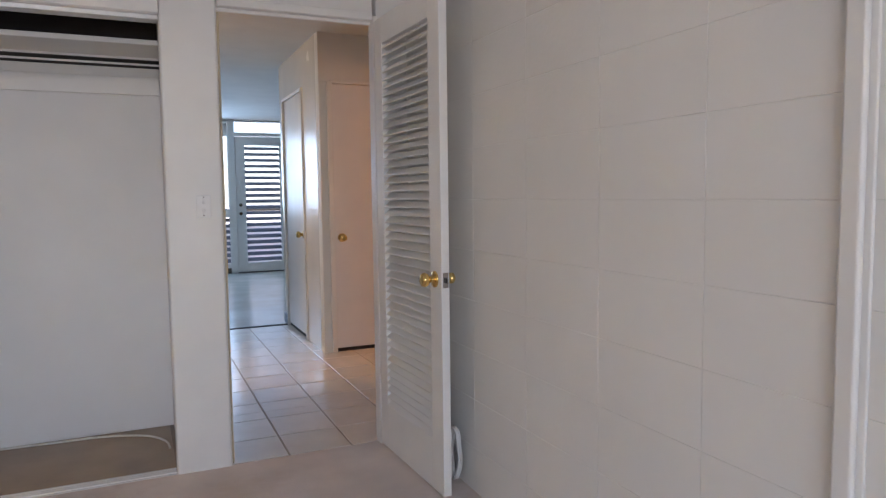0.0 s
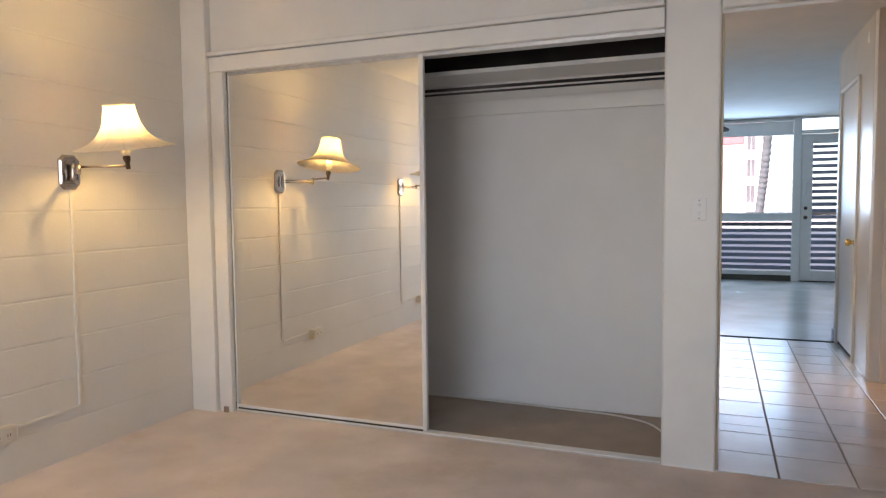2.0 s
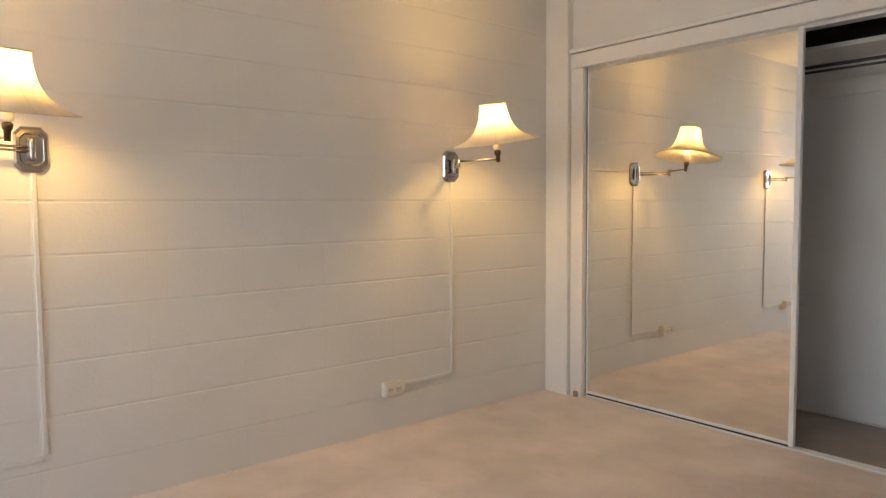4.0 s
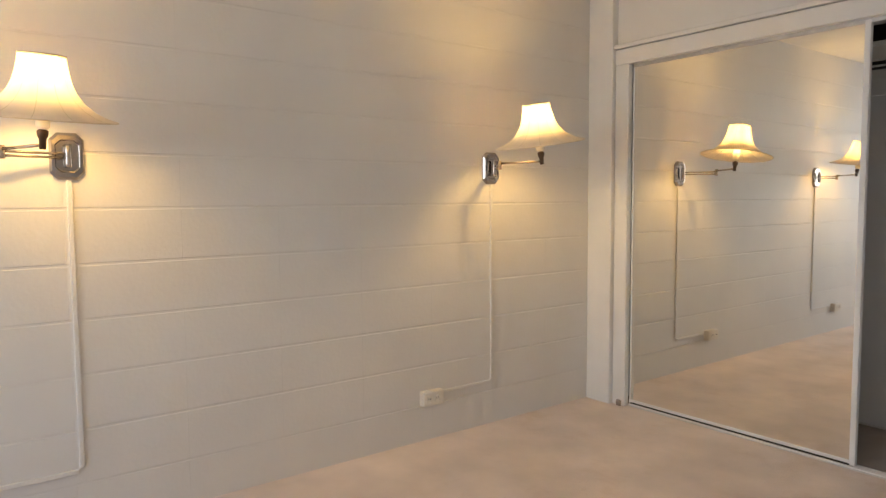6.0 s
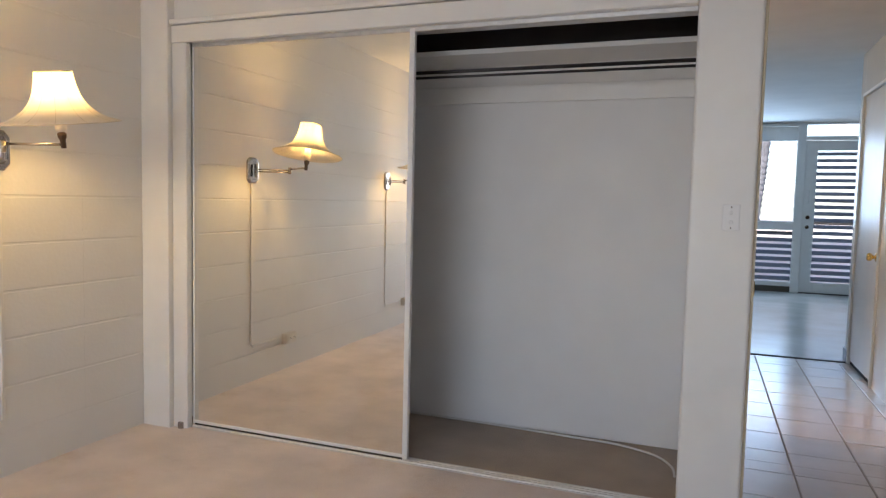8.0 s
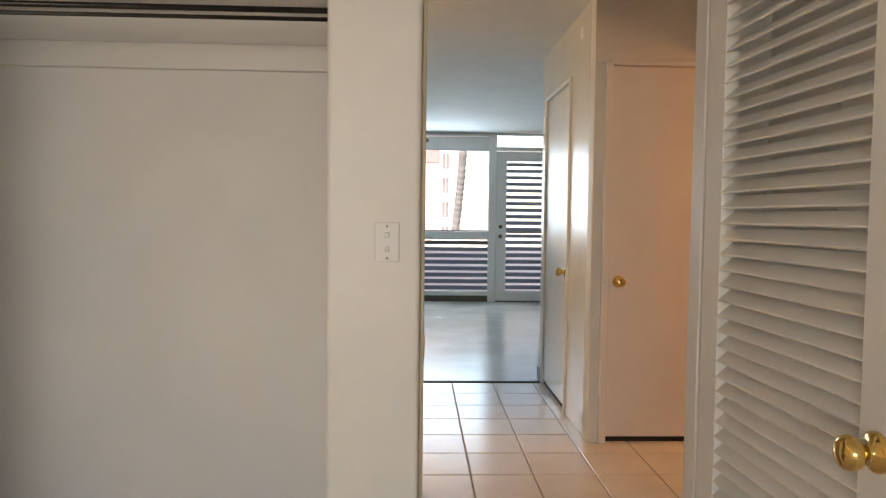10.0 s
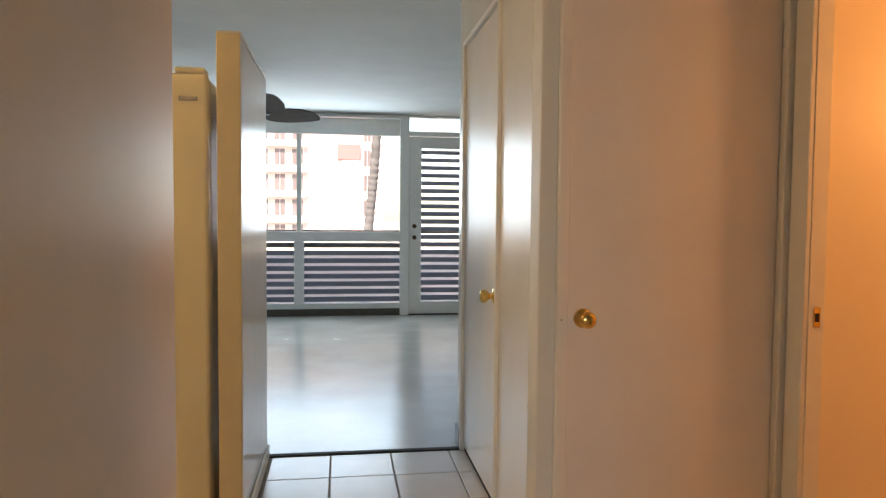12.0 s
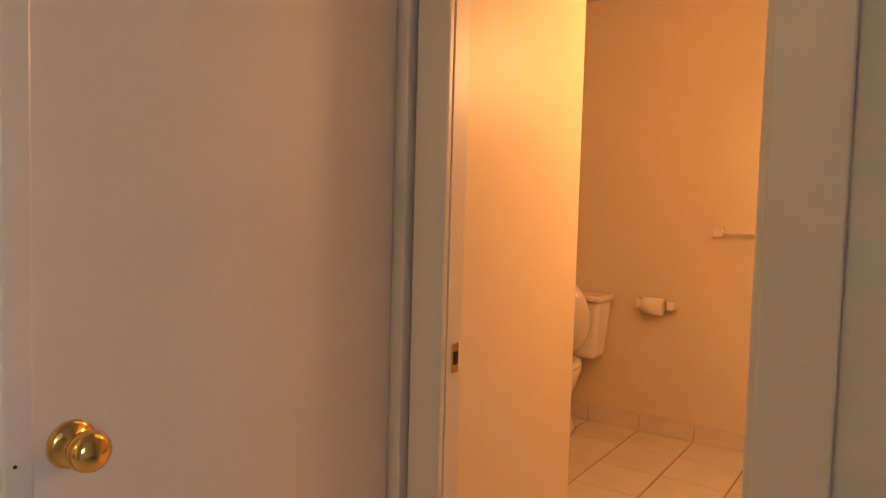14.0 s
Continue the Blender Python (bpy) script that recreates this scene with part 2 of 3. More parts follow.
struct("floor_bedroom", bm_box(X0, X1, YB, 3.11, -0.12, 0.0), CARPET, "beige pink cut pile carpet, slightly soiled", "carpet")
struct("floor_closet", bm_box(-2.78, -0.235, 3.115, 3.84, -0.12, -0.004), CLOSETCARPET, "same carpet in a darker brown on the closet floor", "carpet")
struct("floor_hall_base", bm_box(-3.6, 4.6, 3.84, 6.46, -0.12, -0.0028), GROUT, "brown grout bed under the hall tiles", "floor")
struct("floor_doorway_base", bm_box(-0.235, 2.0, 3.115, 3.84, -0.12, -0.0028), GROUT, "brown grout bed at the doorway", "floor")
struct("floor_living", bm_box(-4.2, 3.2, 6.475, 11.34, -0.12, 0.0), VINYL, "glossy worn cream-grey sheet floor", "floor")
struct("threshold_strip", bm_box(-3.6, 0.95, 6.455, 6.495, -0.02, 0.006, 0.003), DARK, "dark threshold strip between tile and sheet floor", "threshold")
struct("ceiling_bedroom", bm_box(X0 - 0.2, X1 + 0.2, YB - 0.2, 3.11, H, H + 0.15), CEIL, "off-white textured ceiling", "ceiling")
struct("ceiling_hall", bm_box(-4.2, 4.7, 3.112, 11.6, H, H + 0.15), CEIL, "off-white plain ceiling", "ceiling")

# bedroom walls behind the blocks
struct("wall_west", bm_box(X0 - 0.2, X0 - 0.0022, YB - 0.2, 3.9, -0.05, H), BLOCK, "painted concrete block wall, cream", "wall")
struct("wall_east", bm_box(X1 + 0.0022, X1 + 0.2, YB - 0.2, 3.084, -0.05, H), BLOCK, "painted concrete block wall, cream", "wall")
w = bm_box(X0, X1, YB - 0.2, YB, 0, 0.75)
bm_box(X0, X1, YB - 0.2, YB, 2.25, H, bm=w)
bm_box(X0, -2.6, YB - 0.2, YB, 0.75, 2.25, bm=w)
bm_box(0.2, X1, YB - 0.2, YB, 0.75, 2.25, bm=w)
struct("wall_south", w, WALL, "plain cream wall with a wide window", "wall")

struct("sun_block_slab", bm_box(X0 - 0.4, X1 + 0.4, -6.2, YB - 0.2, H + 0.05, H + 0.2), CEIL, "unseen slab added outside the bedroom to keep the sun out", "slab")

# closet front: corner pier, header wall, pier beside the door, door header
struct("pier_corner", bm_box(X0, -2.745, 3.05, 3.2, -0.05, H, 0.006, 2), TRIM, "narrow painted corner pier", "wall")
struct("wall_closet_header", bm_box(-2.745, -0.235, 3.10, 3.2, 2.075, H), WALL, "cream wall above the closet", "wall")
struct("pier_door", bm_box(-0.235, 0.0, YC, 3.2, -0.05, H, 0.012, 3), TRIM, "white painted pier between closet and doorway", "wall")
struct("wall_door_header", bm_box(0.0, 0.70, 3.085, 3.135, 2.06, H), WALL, "cream wall above the doorway", "wall")
struct("wall_door_side", bm_box(0.72, X1 + 0.016, 3.085, 3.135, -0.05, H), WALL, "narrow wall beside the doorway", "wall")
struct("trim_door_head", bm_box(0.0, 0.70, 3.075, 3.12, 2.04, 2.075, 0.004), TRIM, "white door head trim", "trim")
struct("trim_door_stop", bm_box(0.0, 0.70, 3.112, 3.132, 2.025, 2.06, 0.003), TRIM, "white head stop", "trim")
struct("trim_door_jamb", bm_box(0.70, 0.72, 3.07, 3.14, -0.01, 2.06, 0.003), TRIM, "white hinge jamb", "trim")
struct("trim_strike_jamb", bm_box(0.0, 0.012, 3.13, 3.20, 0, 2.03, 0.003), CREAMEDGE, "worn strike jamb stop", "trim")
struct("strike_plate", bm_box(0.012, 0.0145, 3.135, 3.155, 0.88, 0.94, 0.001), BRASS, "small brass strike plate", "trim")

# closet casing
c = bm_box(-2.745, -0.235, 3.075, 3.115, 1.985, 2.072, 0.004)
struct("trim_closet_head", c, TRIM, "white closet head casing", "trim")
struct("trim_closet_bead", bm_box(-2.745, -0.235, 3.06, 3.105, 2.075, 2.10, 0.006, 2), TRIM, "thin bead above the closet casing", "trim")
struct("trim_closet_side", bm_box(-2.743, -2.652, 3.077, 3.117, 0, 1.984, 0.004), TRIM, "white closet side casing", "trim")
struct("trim_closet_track_top", bm_box(-2.65, -0.235, 3.117, 3.185, 1.966, 2.0, 0.003), ALU, "metal head track", "trim")
for k, yy in enumerate((3.112, 3.137, 3.162)):
    struct("trim_closet_track", bm_box(-2.65, -0.237, yy, yy + 0.012, -0.003, 0.012 - 0.002 * k, 0.002), WHITEMETAL, "white floor track rail", "trim")
struct("trim_closet_track_bed", bm_box(-2.65, -0.237, 3.106, 3.185, -0.01, 0.004), ALU, "metal floor track", "trim")
# closet inside
struct("wall_closet_back", bm_box(-2.92, -0.041, 3.84, 3.92, -0.05, H), BACKPANEL, "grey-white closet back panel", "wall")
struct("wall_closet_side", bm_box(-0.215, -0.04, 3.2, 3.84, -0.05, H), BACKPANEL, "closet side wall", "wall")
struct("wall_closet_west", bm_box(-2.92, -2.78, 3.2, 3.84, -0.05, H), BACKPANEL, "closet side wall", "wall")
struct("trim_closet_cleat", bm_box(-2.78, -0.215, 3.818, 3.84, 1.745, 1.835, 0.003), TRIM, "white cleat board along the closet back", "trim")
struct("trim_closet_upper", bm_box(-2.78, -0.215, 3.828, 3.84, 1.835, 1.937), WALL, "cream strip under the shelf", "trim")
struct("wall_closet_upper_back", bm_box(-2.78, -0.215, 3.82, 3.838, 1.957, H), UPPERDARK, "near-black upper closet back", "wall")
struct("ceiling_closet", bm_box(-2.78, -0.215, 3.2, 3.82, 2.30, 2.34), UPPERDARK, "near-black upper closet lining", "ceiling")

# hall
struct("wall_hall_west", bm_box(-0.20, -0.04, 3.921, 4.44, -0.05, H), GLOSS, "glossy cream hall wall", "wall")
struct("wall_hall_west_face", bm_box(-0.04, HX, 3.2, 4.442, -0.05, H), GLOSS, "glossy cream hall wall", "wall")
struct("wall_hall_south", bm_box(X1 + 0.016, 2.0, 3.035, 3.135, -0.05, H), WALL, "cream hall wall", "wall")
struct("wall_closet_face_upper", bm_box(0.945, 1.83, 5.10, 5.2, 2.085, H), WALL, "cream wall above the hall closet", "wall")
struct("wall_closet_face_left", bm_box(0.945, 1.005, 5.10, 5.2, 0, 2.085, 0.003), WALL, "narrow wall beside the hall closet", "wall")
struct("wall_side_near", bm_box(0.945, 1.05, 5.2, 5.655, -0.05, H), GLOSS, "glossy cream hall wall", "wall")
struct("wall_side_above", bm_box(0.945, 1.05, 5.655, 6.47, 2.12, H), GLOSS, "glossy cream wall above the side door", "wall")
struct("wall_side_end", bm_box(0.945, 1.05, 6.47, 6.62, -0.05, H, 0.004), GLOSS, "glossy cream wall end", "wall")
struct("wall_side_back", bm_box(1.05, 3.2, 6.50, 6.62, -0.05, H), WALL, "cream wall at the living room's rear", "wall")
struct("baseboard_cove", bm_box(0.932, 0.945, 6.50, 6.625, 0, 0.10, 0.003), COVE, "blue-grey cove base", "baseboard")
struct("sun_block_kitchen_south", bm_box(-3.7, -2.92, 3.84, 3.92, -0.05, H), WALL, "unseen cream wall closing off the kitchen", "wall")
struct("wall_kitchen_west", bm_box(-3.7, -3.6, 3.9, 6.6, -0.05, H), WALL, "unseen cream wall closing off the kitchen", "wall")
struct("wall_kitchen_back", bm_box(-3.6, -1.0, 6.46, 6.6, -0.05, H), WALL, "unseen cream wall closing off the kitchen", "wall")

# bathroom shell
struct("wall_bath_far_jamb", bm_box(1.83, 1.888, 4.99, 5.10, -0.05, H, 0.002), TRIM, "painted wall by the bathroom door", "wall")
struct("wall_bath_door_header", bm_box(1.83, 1.93, 4.385, 4.99, 2.06, H), WALL, "wall above the bathroom doorway", "wall")
struct("wall_bath_front", bm_box(1.83, 1.93, 3.1, 4.385, -0.05, H), WALL, "cream hall wall by the bathroom", "wall")
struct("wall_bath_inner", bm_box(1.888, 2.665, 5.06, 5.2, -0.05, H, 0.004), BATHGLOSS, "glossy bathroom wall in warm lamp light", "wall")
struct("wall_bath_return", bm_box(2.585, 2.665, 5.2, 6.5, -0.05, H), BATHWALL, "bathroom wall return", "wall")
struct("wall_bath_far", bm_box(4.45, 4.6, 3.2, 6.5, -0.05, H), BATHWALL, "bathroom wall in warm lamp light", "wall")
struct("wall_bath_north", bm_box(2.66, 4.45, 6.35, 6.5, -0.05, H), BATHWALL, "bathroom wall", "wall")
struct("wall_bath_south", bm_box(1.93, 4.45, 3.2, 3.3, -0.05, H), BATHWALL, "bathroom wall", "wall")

# living room shell
struct("wall_living_west", bm_box(-4.35, -4.2, 6.4, 11.6, -0.05, H), WALL, "cream living-room wall", "wall")
struct("wall_living_rear", bm_box(-4.2, -3.6, 6.46, 6.6, -0.05, H), WALL, "cream living-room rear wall", "wall")
struct("wall_living_east", bm_box(3.2, 3.35, 6.4, 11.6, -0.05, H), WALL, "cream living-room wall", "wall")
struct("wall_north_side", bm_box(2.06, 3.2, 11.34, 11.5, -0.05, H), WALL, "cream wall beside the balcony door", "wall")
struct("wall_north_far", bm_box(-4.2, -2.0, 11.34, 11.5, -0.05, H), WALL, "cream wall beside the window", "wall")
struct("wall_north_base", bm_box(-2.0, 1.13, 11.40, 11.5, 0, 0.10), BASEDARK, "dark base below the louvers", "wall")
struct("baseboard_north", bm_box(-2.0, 1.05, 11.335, 11.40, 0, 0.085, 0.003), BASEDARK, "dark base board below the louvers", "baseboard")


# hall casings
def casing(name, boxes, material=TRIM, label="white painted door casing"):
    for bx in boxes:
        struct(name, bm_box(*bx, 0.004, 2), material, label, "trim")


casing("trim_hall_closet", [(1.005, 1.043, 5.082, 5.16, 0, 2.085), (1.792, 1.83, 5.082, 5.16, 0, 2.085), (1.03, 1.792, 5.082, 5.16, 2.075, 2.10)])
casing("trim_side_door", [(0.93, 1.0, 5.655, 5.682, 0, 2.12), (0.93, 1.0, 6.442, 6.47, 0, 2.12), (0.93, 1.0, 5.682, 6.442, 2.095, 2.12)])
casing("trim_bath_door", [(1.812, 1.83, 4.992, 5.075, 0, 2.11), (1.812, 1.83, 4.27, 4.383, 0, 2.11), (1.812, 1.83, 4.385, 4.992, 2.06, 2.13)])
casing("trim_bath_jamb", [(1.845, 1.93, 4.385, 4.40, 0, 2.06)])
struct("strike_plate_bath", bm_box(1.848, 1.872, 4.987, 4.9895, 0.875, 0.94, 0.0008), BRASS, "brass strike plate with a dark hole", "trim")
struct("strike_hole_bath", bm_box(1.853, 1.867, 4.9855, 4.9865, 0.893, 0.921), DARK, "dark chip standing in for the shade of the strike hole", "trim")


# ---------------------------------------------------------------- doors
def flush_door(name, m, w, h, label, knob_x, knob_side, hinge_x):
    """A flush slab door; its front faces -y, its lower left corner at the origin."""
    d = thing(name, m, label, "door", kind="structure")
    part("door_slab", bm_box(0.002, w - 0.002, 0, 0.036, 0.018, h, 0.002), DOOR, d)
    knob_set(d, Matrix.Translation((knob_x, 0, 0.885)) @ Matrix.Rotation(radians(90), 4, 'X'), "door_handle")
    for hz in (0.22, h - 0.22):
        part("hinge", bm_tube([(hinge_x, -0.006, hz - 0.045), (hinge_x, -0.006, hz + 0.045)], 0.006), TRIM, d, "painted hinge knuckle")
    return d


d1 = flush_door("door_1", pose(1.047, 5.112, 0.012), 0.745, 2.06, "white flush closet door, closed, with brass knob", 0.056, 1, 0.747)
part("latch_plate", bm_box(-0.003, 0.004, -0.004, 0.01, 0.865, 0.955, 0.001), TRIM, d1, "chipped painted latch plate")
struct("gap_shade_strip", bm_box(1.03, 1.792, 5.122, 5.15, -0.01, 0.025), DARK, "dark strip standing in for shade under the closet door", "gap")
struct("side_gap_shade_strip", bm_box(0.955, 0.98, 5.682, 6.442, -0.01, 0.03), DARK, "dark strip standing in for shade under the side door", "gap")
struct("edge_gap_shade_strip", bm_box(1.0432, 1.0488, 5.119, 5.135, 0.02, 2.07), DARK, "dark strip standing in for shade at the closet door edge", "gap")
struct("closet_shade_sheet", bm_box(1.03, 1.792, 5.16, 5.19, 0, 2.08), DARK, "dark sheet standing in for shade behind the closet door", "gap")
part("screw", bm_lathe([(0.0005, 0), (0.0025, 0), (0.0025, 0.001), (0.0005, 0.0015)], 10, Matrix.Translation((-0.028, -0.031, 0.885)) @ Matrix.Rotation(radians(90), 4, 'X')), DARKMETAL, d1, "dark screw head")
d2 = flush_door("door_2", pose(0.947, 6.442, 0.012, 0, 0, -90), 0.76, 2.08, "white flush side door, closed, with brass knob", 0.70, -1, -0.002)


def louver_door():
    """A louvred leaf; hinge edge at the origin, leaf along +x, front towards -y."""
    w, h, t = 0.695, 2.02, 0.035
    d = thing("door_3", Matrix.Translation((0.70, 3.055, 0.012)) @ Matrix.Rotation(radians(-88.3), 4, 'Z'),
              "white louvred door standing open against the block wall", "door", kind="structure")
    part("stile", bm_box(0, 0.088, 0, t, 0, h, 0.003, 2), TRIM, d)
    part("stile", bm_box(w - 0.105, w, 0, t, 0, h, 0.003, 2), TRIM, d)
    part("rail", bm_box(0.088, w - 0.105, 0, t, 0, 0.21, 0.003, 2), TRIM, d)
    part("rail", bm_box(0.088, w - 0.105, 0, t, 1.90, h, 0.003, 2), TRIM, d)
    sl = bm_box(0.084, w - 0.101, -0.0214, 0.0214, -0.003, 0.003, 0.002)
    bmesh.ops.rotate(sl, cent=(0, 0, 0), matrix=Matrix.Rotation(radians(41), 3, 'X'), verts=sl.verts)
    me = mesh_of("slat", sl, TRIM)
    n = 47
    for i in range(n):
        s = part("slat", me, None, d)
        s.location = (0, t / 2, 0.225 + (1.665 * i) / (n - 1))
    knob_set(d, Matrix.Translation((w - 0.06, 0, 0.872)) @ Matrix.Rotation(radians(90), 4, 'X'), "door_handle")
    knob_set(d, Matrix.Translation((w - 0.06, t, 0.872)) @ Matrix.Rotation(radians(-90), 4, 'X') @ Matrix.Scale(0.8, 4), "door_handle")
    part("latch", bm_box(w - 0.0005, w + 0.002, 0.006, t - 0.006, 0.842, 0.902, 0.0008), CHROME, d, "metal latch plate")
    part("latch_bolt", bm_box(w + 0.002, w + 0.009, 0.012, t - 0.012, 0.862, 0.882, 0.002), DARKMETAL, d, "latch bolt")


louver_door()

# ---------------------------------------------------------------- closet things
md = thing("mirror_door", pose(-2.65, 3.118, 0.016), "mirrored sliding closet door in thin white metal frame", "mirror door")
W, HH = 1.235, 1.965
part("mirror_pane", bm_box(0.010, W - 0.026, 0.004, 0.010, 0.010, HH - 0.012), MIRROR, md, "clear mirror glass")
part("backing", bm_box(0.010, W - 0.026, 0.0105, 0.016, 0.010, HH - 0.012), TRIM, md)
part("frame_stile", bm_box(0, 0.010, 0, 0.02, 0, HH, 0.003, 2), WHITEMETAL, md)
part("frame_stile", bm_box(W - 0.026, W, -0.004, 0.022, 0, HH, 0.004, 2), WHITEMETAL, md)
part("frame_rail", bm_box(0.010, W - 0.026, -0.002, 0.02, 0.006, 0.022, 0.003, 2), WHITEMETAL, md, "white bottom rail")
part("rail_gap_strip", bm_box(0.010, W - 0.026, 0.002, 0.016, -0.004, 0.006), DARKMETAL, md, "dark strip standing in for shade under the bottom rail")
part("frame_rail", bm_box(0.010, W - 0.026, 0, 0.02, HH - 0.012, HH, 0.002), DARKMETAL, md, "dark top rail")
part("floor_guide", bm_box(-0.05, -0.02, -0.06, -0.045, -0.016, 0.02, 0.004, 2), CHROME, md)

shelf = thing("closet_shelf", pose(-2.78, 3.49, 1.937), "white painted shelf spanning the closet", "shelf")
part("board", bm_box(0, 2.565, 0.012, 0.34, 0, 0.02, 0.001), WALL, shelf)
part("front_edge", bm_box(0, 2.565, 0, 0.012, -0.002, 0.022, 0.002), TRIM, shelf, "white front edge strip")
rod = thing("closet_rod", pose(0, 3.46, 1.842), "dark double clothes rod under the shelf", "rod")
part("rod", bm_tube([(-2.78, 0, 0.008), (-0.215, 0, 0.008)], 0.009), DARKMETAL, rod)
part("rod", bm_tube([(-2.78, 0.012, -0.016), (-0.215, 0.012, -0.014)], 0.0065), DARKMETAL, rod)


def smooth_points(ctrl, n=10):
    """Catmull-Rom through the control points."""
    p = [Vector(c) for c in ctrl]
    p = [p[0]] + p + [p[-1]]
    out = []
    for i in range(1, len(p) - 2):
        for k in range(n):
            t = k / n
            out.append(0.5 * ((2 * p[i]) + (p[i + 1] - p[i - 1]) * t + (2 * p[i - 1] - 5 * p[i] + 4 * p[i + 1] - p[i + 2]) * t * t
                              + (3 * p[i] - p[i - 1] - 3 * p[i + 1] + p[i + 2]) * t ** 3))
    return out + [p[-2]]


cable = tagged(new("floor_cable", mesh_of("floor_cable", bm_tube(smooth_points(
    [(-2.2, 3.80, 0.004), (-1.7, 3.815, 0.004), (-1.2, 3.81, 0.004), (-0.8, 3.79, 0.004), (-0.55, 3.775, 0.004), (-0.36, 3.70, 0.004), (-0.27, 3.58, 0.004), (-0.25, 3.46, 0.004)]), 0.0055, 8), CABLE)),
    "thin white cable lying along the closet back", "cable")
coil = []
for i in range(120):
    a = i / 120 * 2 * math.pi * 4.0
    rr = 0.085 + 0.008 * math.sin(i * 0.21)
    coil.append((0.842 - 0.0001 * i + 0.006 * math.sin(i * 0.5), 2.50 + rr * math.cos(a) * 0.5, 0.118 + rr * 1.3 * math.sin(a)))
tagged(new("cable_coil", mesh_of("cable_coil", bm_tube(coil, 0.0045, 8), CABLE)), "coiled white cable hanging behind the open door", "cable")

sw = thing("light_switch", pose(-0.083, YC, 1.18), "ivory double toggle light switch plate", "switch")
part("plate", bm_box(-0.031, 0.031, -0.005, 0, -0.05, 0.05, 0.003, 2), WHITEMETAL, sw)
for dz in (0.018, -0.018):
    part("toggle", bm_box(-0.006, 0.006, -0.014, -0.004, dz - 0.007, dz + 0.007, 0.003, 2), WHITEMETAL, sw)
    part("screw", bm_lathe([(0.0005, 0), (0.003, 0), (0.003, 0.001), (0.0005, 0.0015)], 10,
                           Matrix.Translation((0, -0.005, dz * 2.2)) @ Matrix.Rotation(radians(90), 4, 'X')), CHROME, sw)


# ---------------------------------------------------------------- wall lamps
def wall_lamp(name, y, z, swing, droop, label):
    """Swing-arm lamp on the block wall: octagonal back plate, two arms, flared cloth shade. Local x points off the wall."""
    lm = thing(name, pose(X0, y, z), label, "wall lamp", "pair of wall lamps")
    oc = bmesh.new()
    a, b_, c_ = 0.056, 0.083, 0.025

    def ring(k, x):
        pts = [(-a + c_, -b_), (a - c_, -b_), (a, -b_ + c_), (a, b_ - c_), (a - c_, b_), (-a + c_, b_), (-a, b_ - c_), (-a, -b_ + c_)]
        return [oc.verts.new((x, p * k, q * k)) for p, q in pts]

    rs = [ring(1, 0.001), ring(1, 0.010), ring(0.88, 0.020), ring(0.70, 0.021), ring(0.64, 0.016), ring(0.45, 0.016)]
    for p, q in zip(rs, rs[1:]):
        for i in range(8):
            oc.faces.new((p[i], p[(i + 1) % 8], q[(i + 1) % 8], q[i]))
    oc.faces.new(rs[-1])
    oc.faces.new(rs[0][::-1])
    bmesh.ops.recalc_face_normals(oc, faces=oc.faces)
    part("back_plate", oc, CHROME, lm, "chrome octagonal back plate")
    part("swivel", bm_lathe([(0.001, -0.04), (0.010, -0.04), (0.012, -0.03), (0.012, 0.03), (0.010, 0.04), (0.001, 0.04)], 16, Matrix.Translation((0.036, 0, 0))), CHROME, lm)
    e = Vector((0.036 + 0.21 * math.cos(swing[0]), 0.21 * math.sin(swing[0]), 0.0))
    f = e + Vector((0.215 * math.cos(swing[1]), 0.215 * math.sin(swing[1]), 0.016))
    down = Vector((math.cos(droop[0]), math.sin(droop[0]), 0))
    lean = Matrix.Translation(f) @ Matrix.Rotation(droop[1], 4, Vector((0, 0, 1)).cross(down))
    for dz in (0.007, -0.007):
        part("arm", bm_tube([(0.036, 0, dz), (e.x, e.y, dz)], 0.0045), NICKEL, lm, "slim aged nickel arm")
    part("elbow", bm_lathe([(0.001, -0.018), (0.010, -0.018), (0.010, 0.026), (0.001, 0.026)], 16, Matrix.Translation(e)), NICKEL, lm)
    part("arm", bm_tube([e + Vector((0, 0, 0.014)), f + Vector((0, 0, 0.002))], 0.0055), NICKEL, lm, "slim aged nickel arm")
    part("holder", bm_lathe([(0.001, -0.012), (0.010, -0.012), (0.011, 0.02), (0.016, 0.03), (0.017, 0.045), (0.010, 0.05), (0.001, 0.05)], 18, lean), BRONZE, lm, "dark bronze swivel holder")
    part("socket", bm_lathe([(0.001, 0.05), (0.018, 0.052), (0.021, 0.062), (0.021, 0.125), (0.001, 0.127)], 18, lean), PLASTIC, lm)
    s0 = 0.086
    prof = [(0.215, 0.0), (0.213, 0.003), (0.180, 0.012), (0.146, 0.029), (0.118, 0.051), (0.096, 0.078), (0.082, 0.108), (0.0735, 0.140), (0.068, 0.170), (0.0655, 0.192)]
    sh = bm_lathe([(r, s0 + zz) for r, zz in prof], 96, lean, 0.014, 12)
    shade = part("shade", sh, SHADE, lm, "flared cream pleated cloth shade, lit")
    for r, zz, rr in ((0.215, 0.0, 0.0022), (0.0655, 0.192, 0.0035)):
        ringp = [lean @ Vector((r * math.cos(2 * math.pi * i / 40), r * math.sin(2 * math.pi * i / 40), s0 + zz)) for i in range(41)]
        part("shade_trim", bm_tube(ringp, rr, 6), CREAMEDGE, shade, "corded shade edge")
    for k in range(12):
        ang = 2 * math.pi * (k + 0.5) / 12
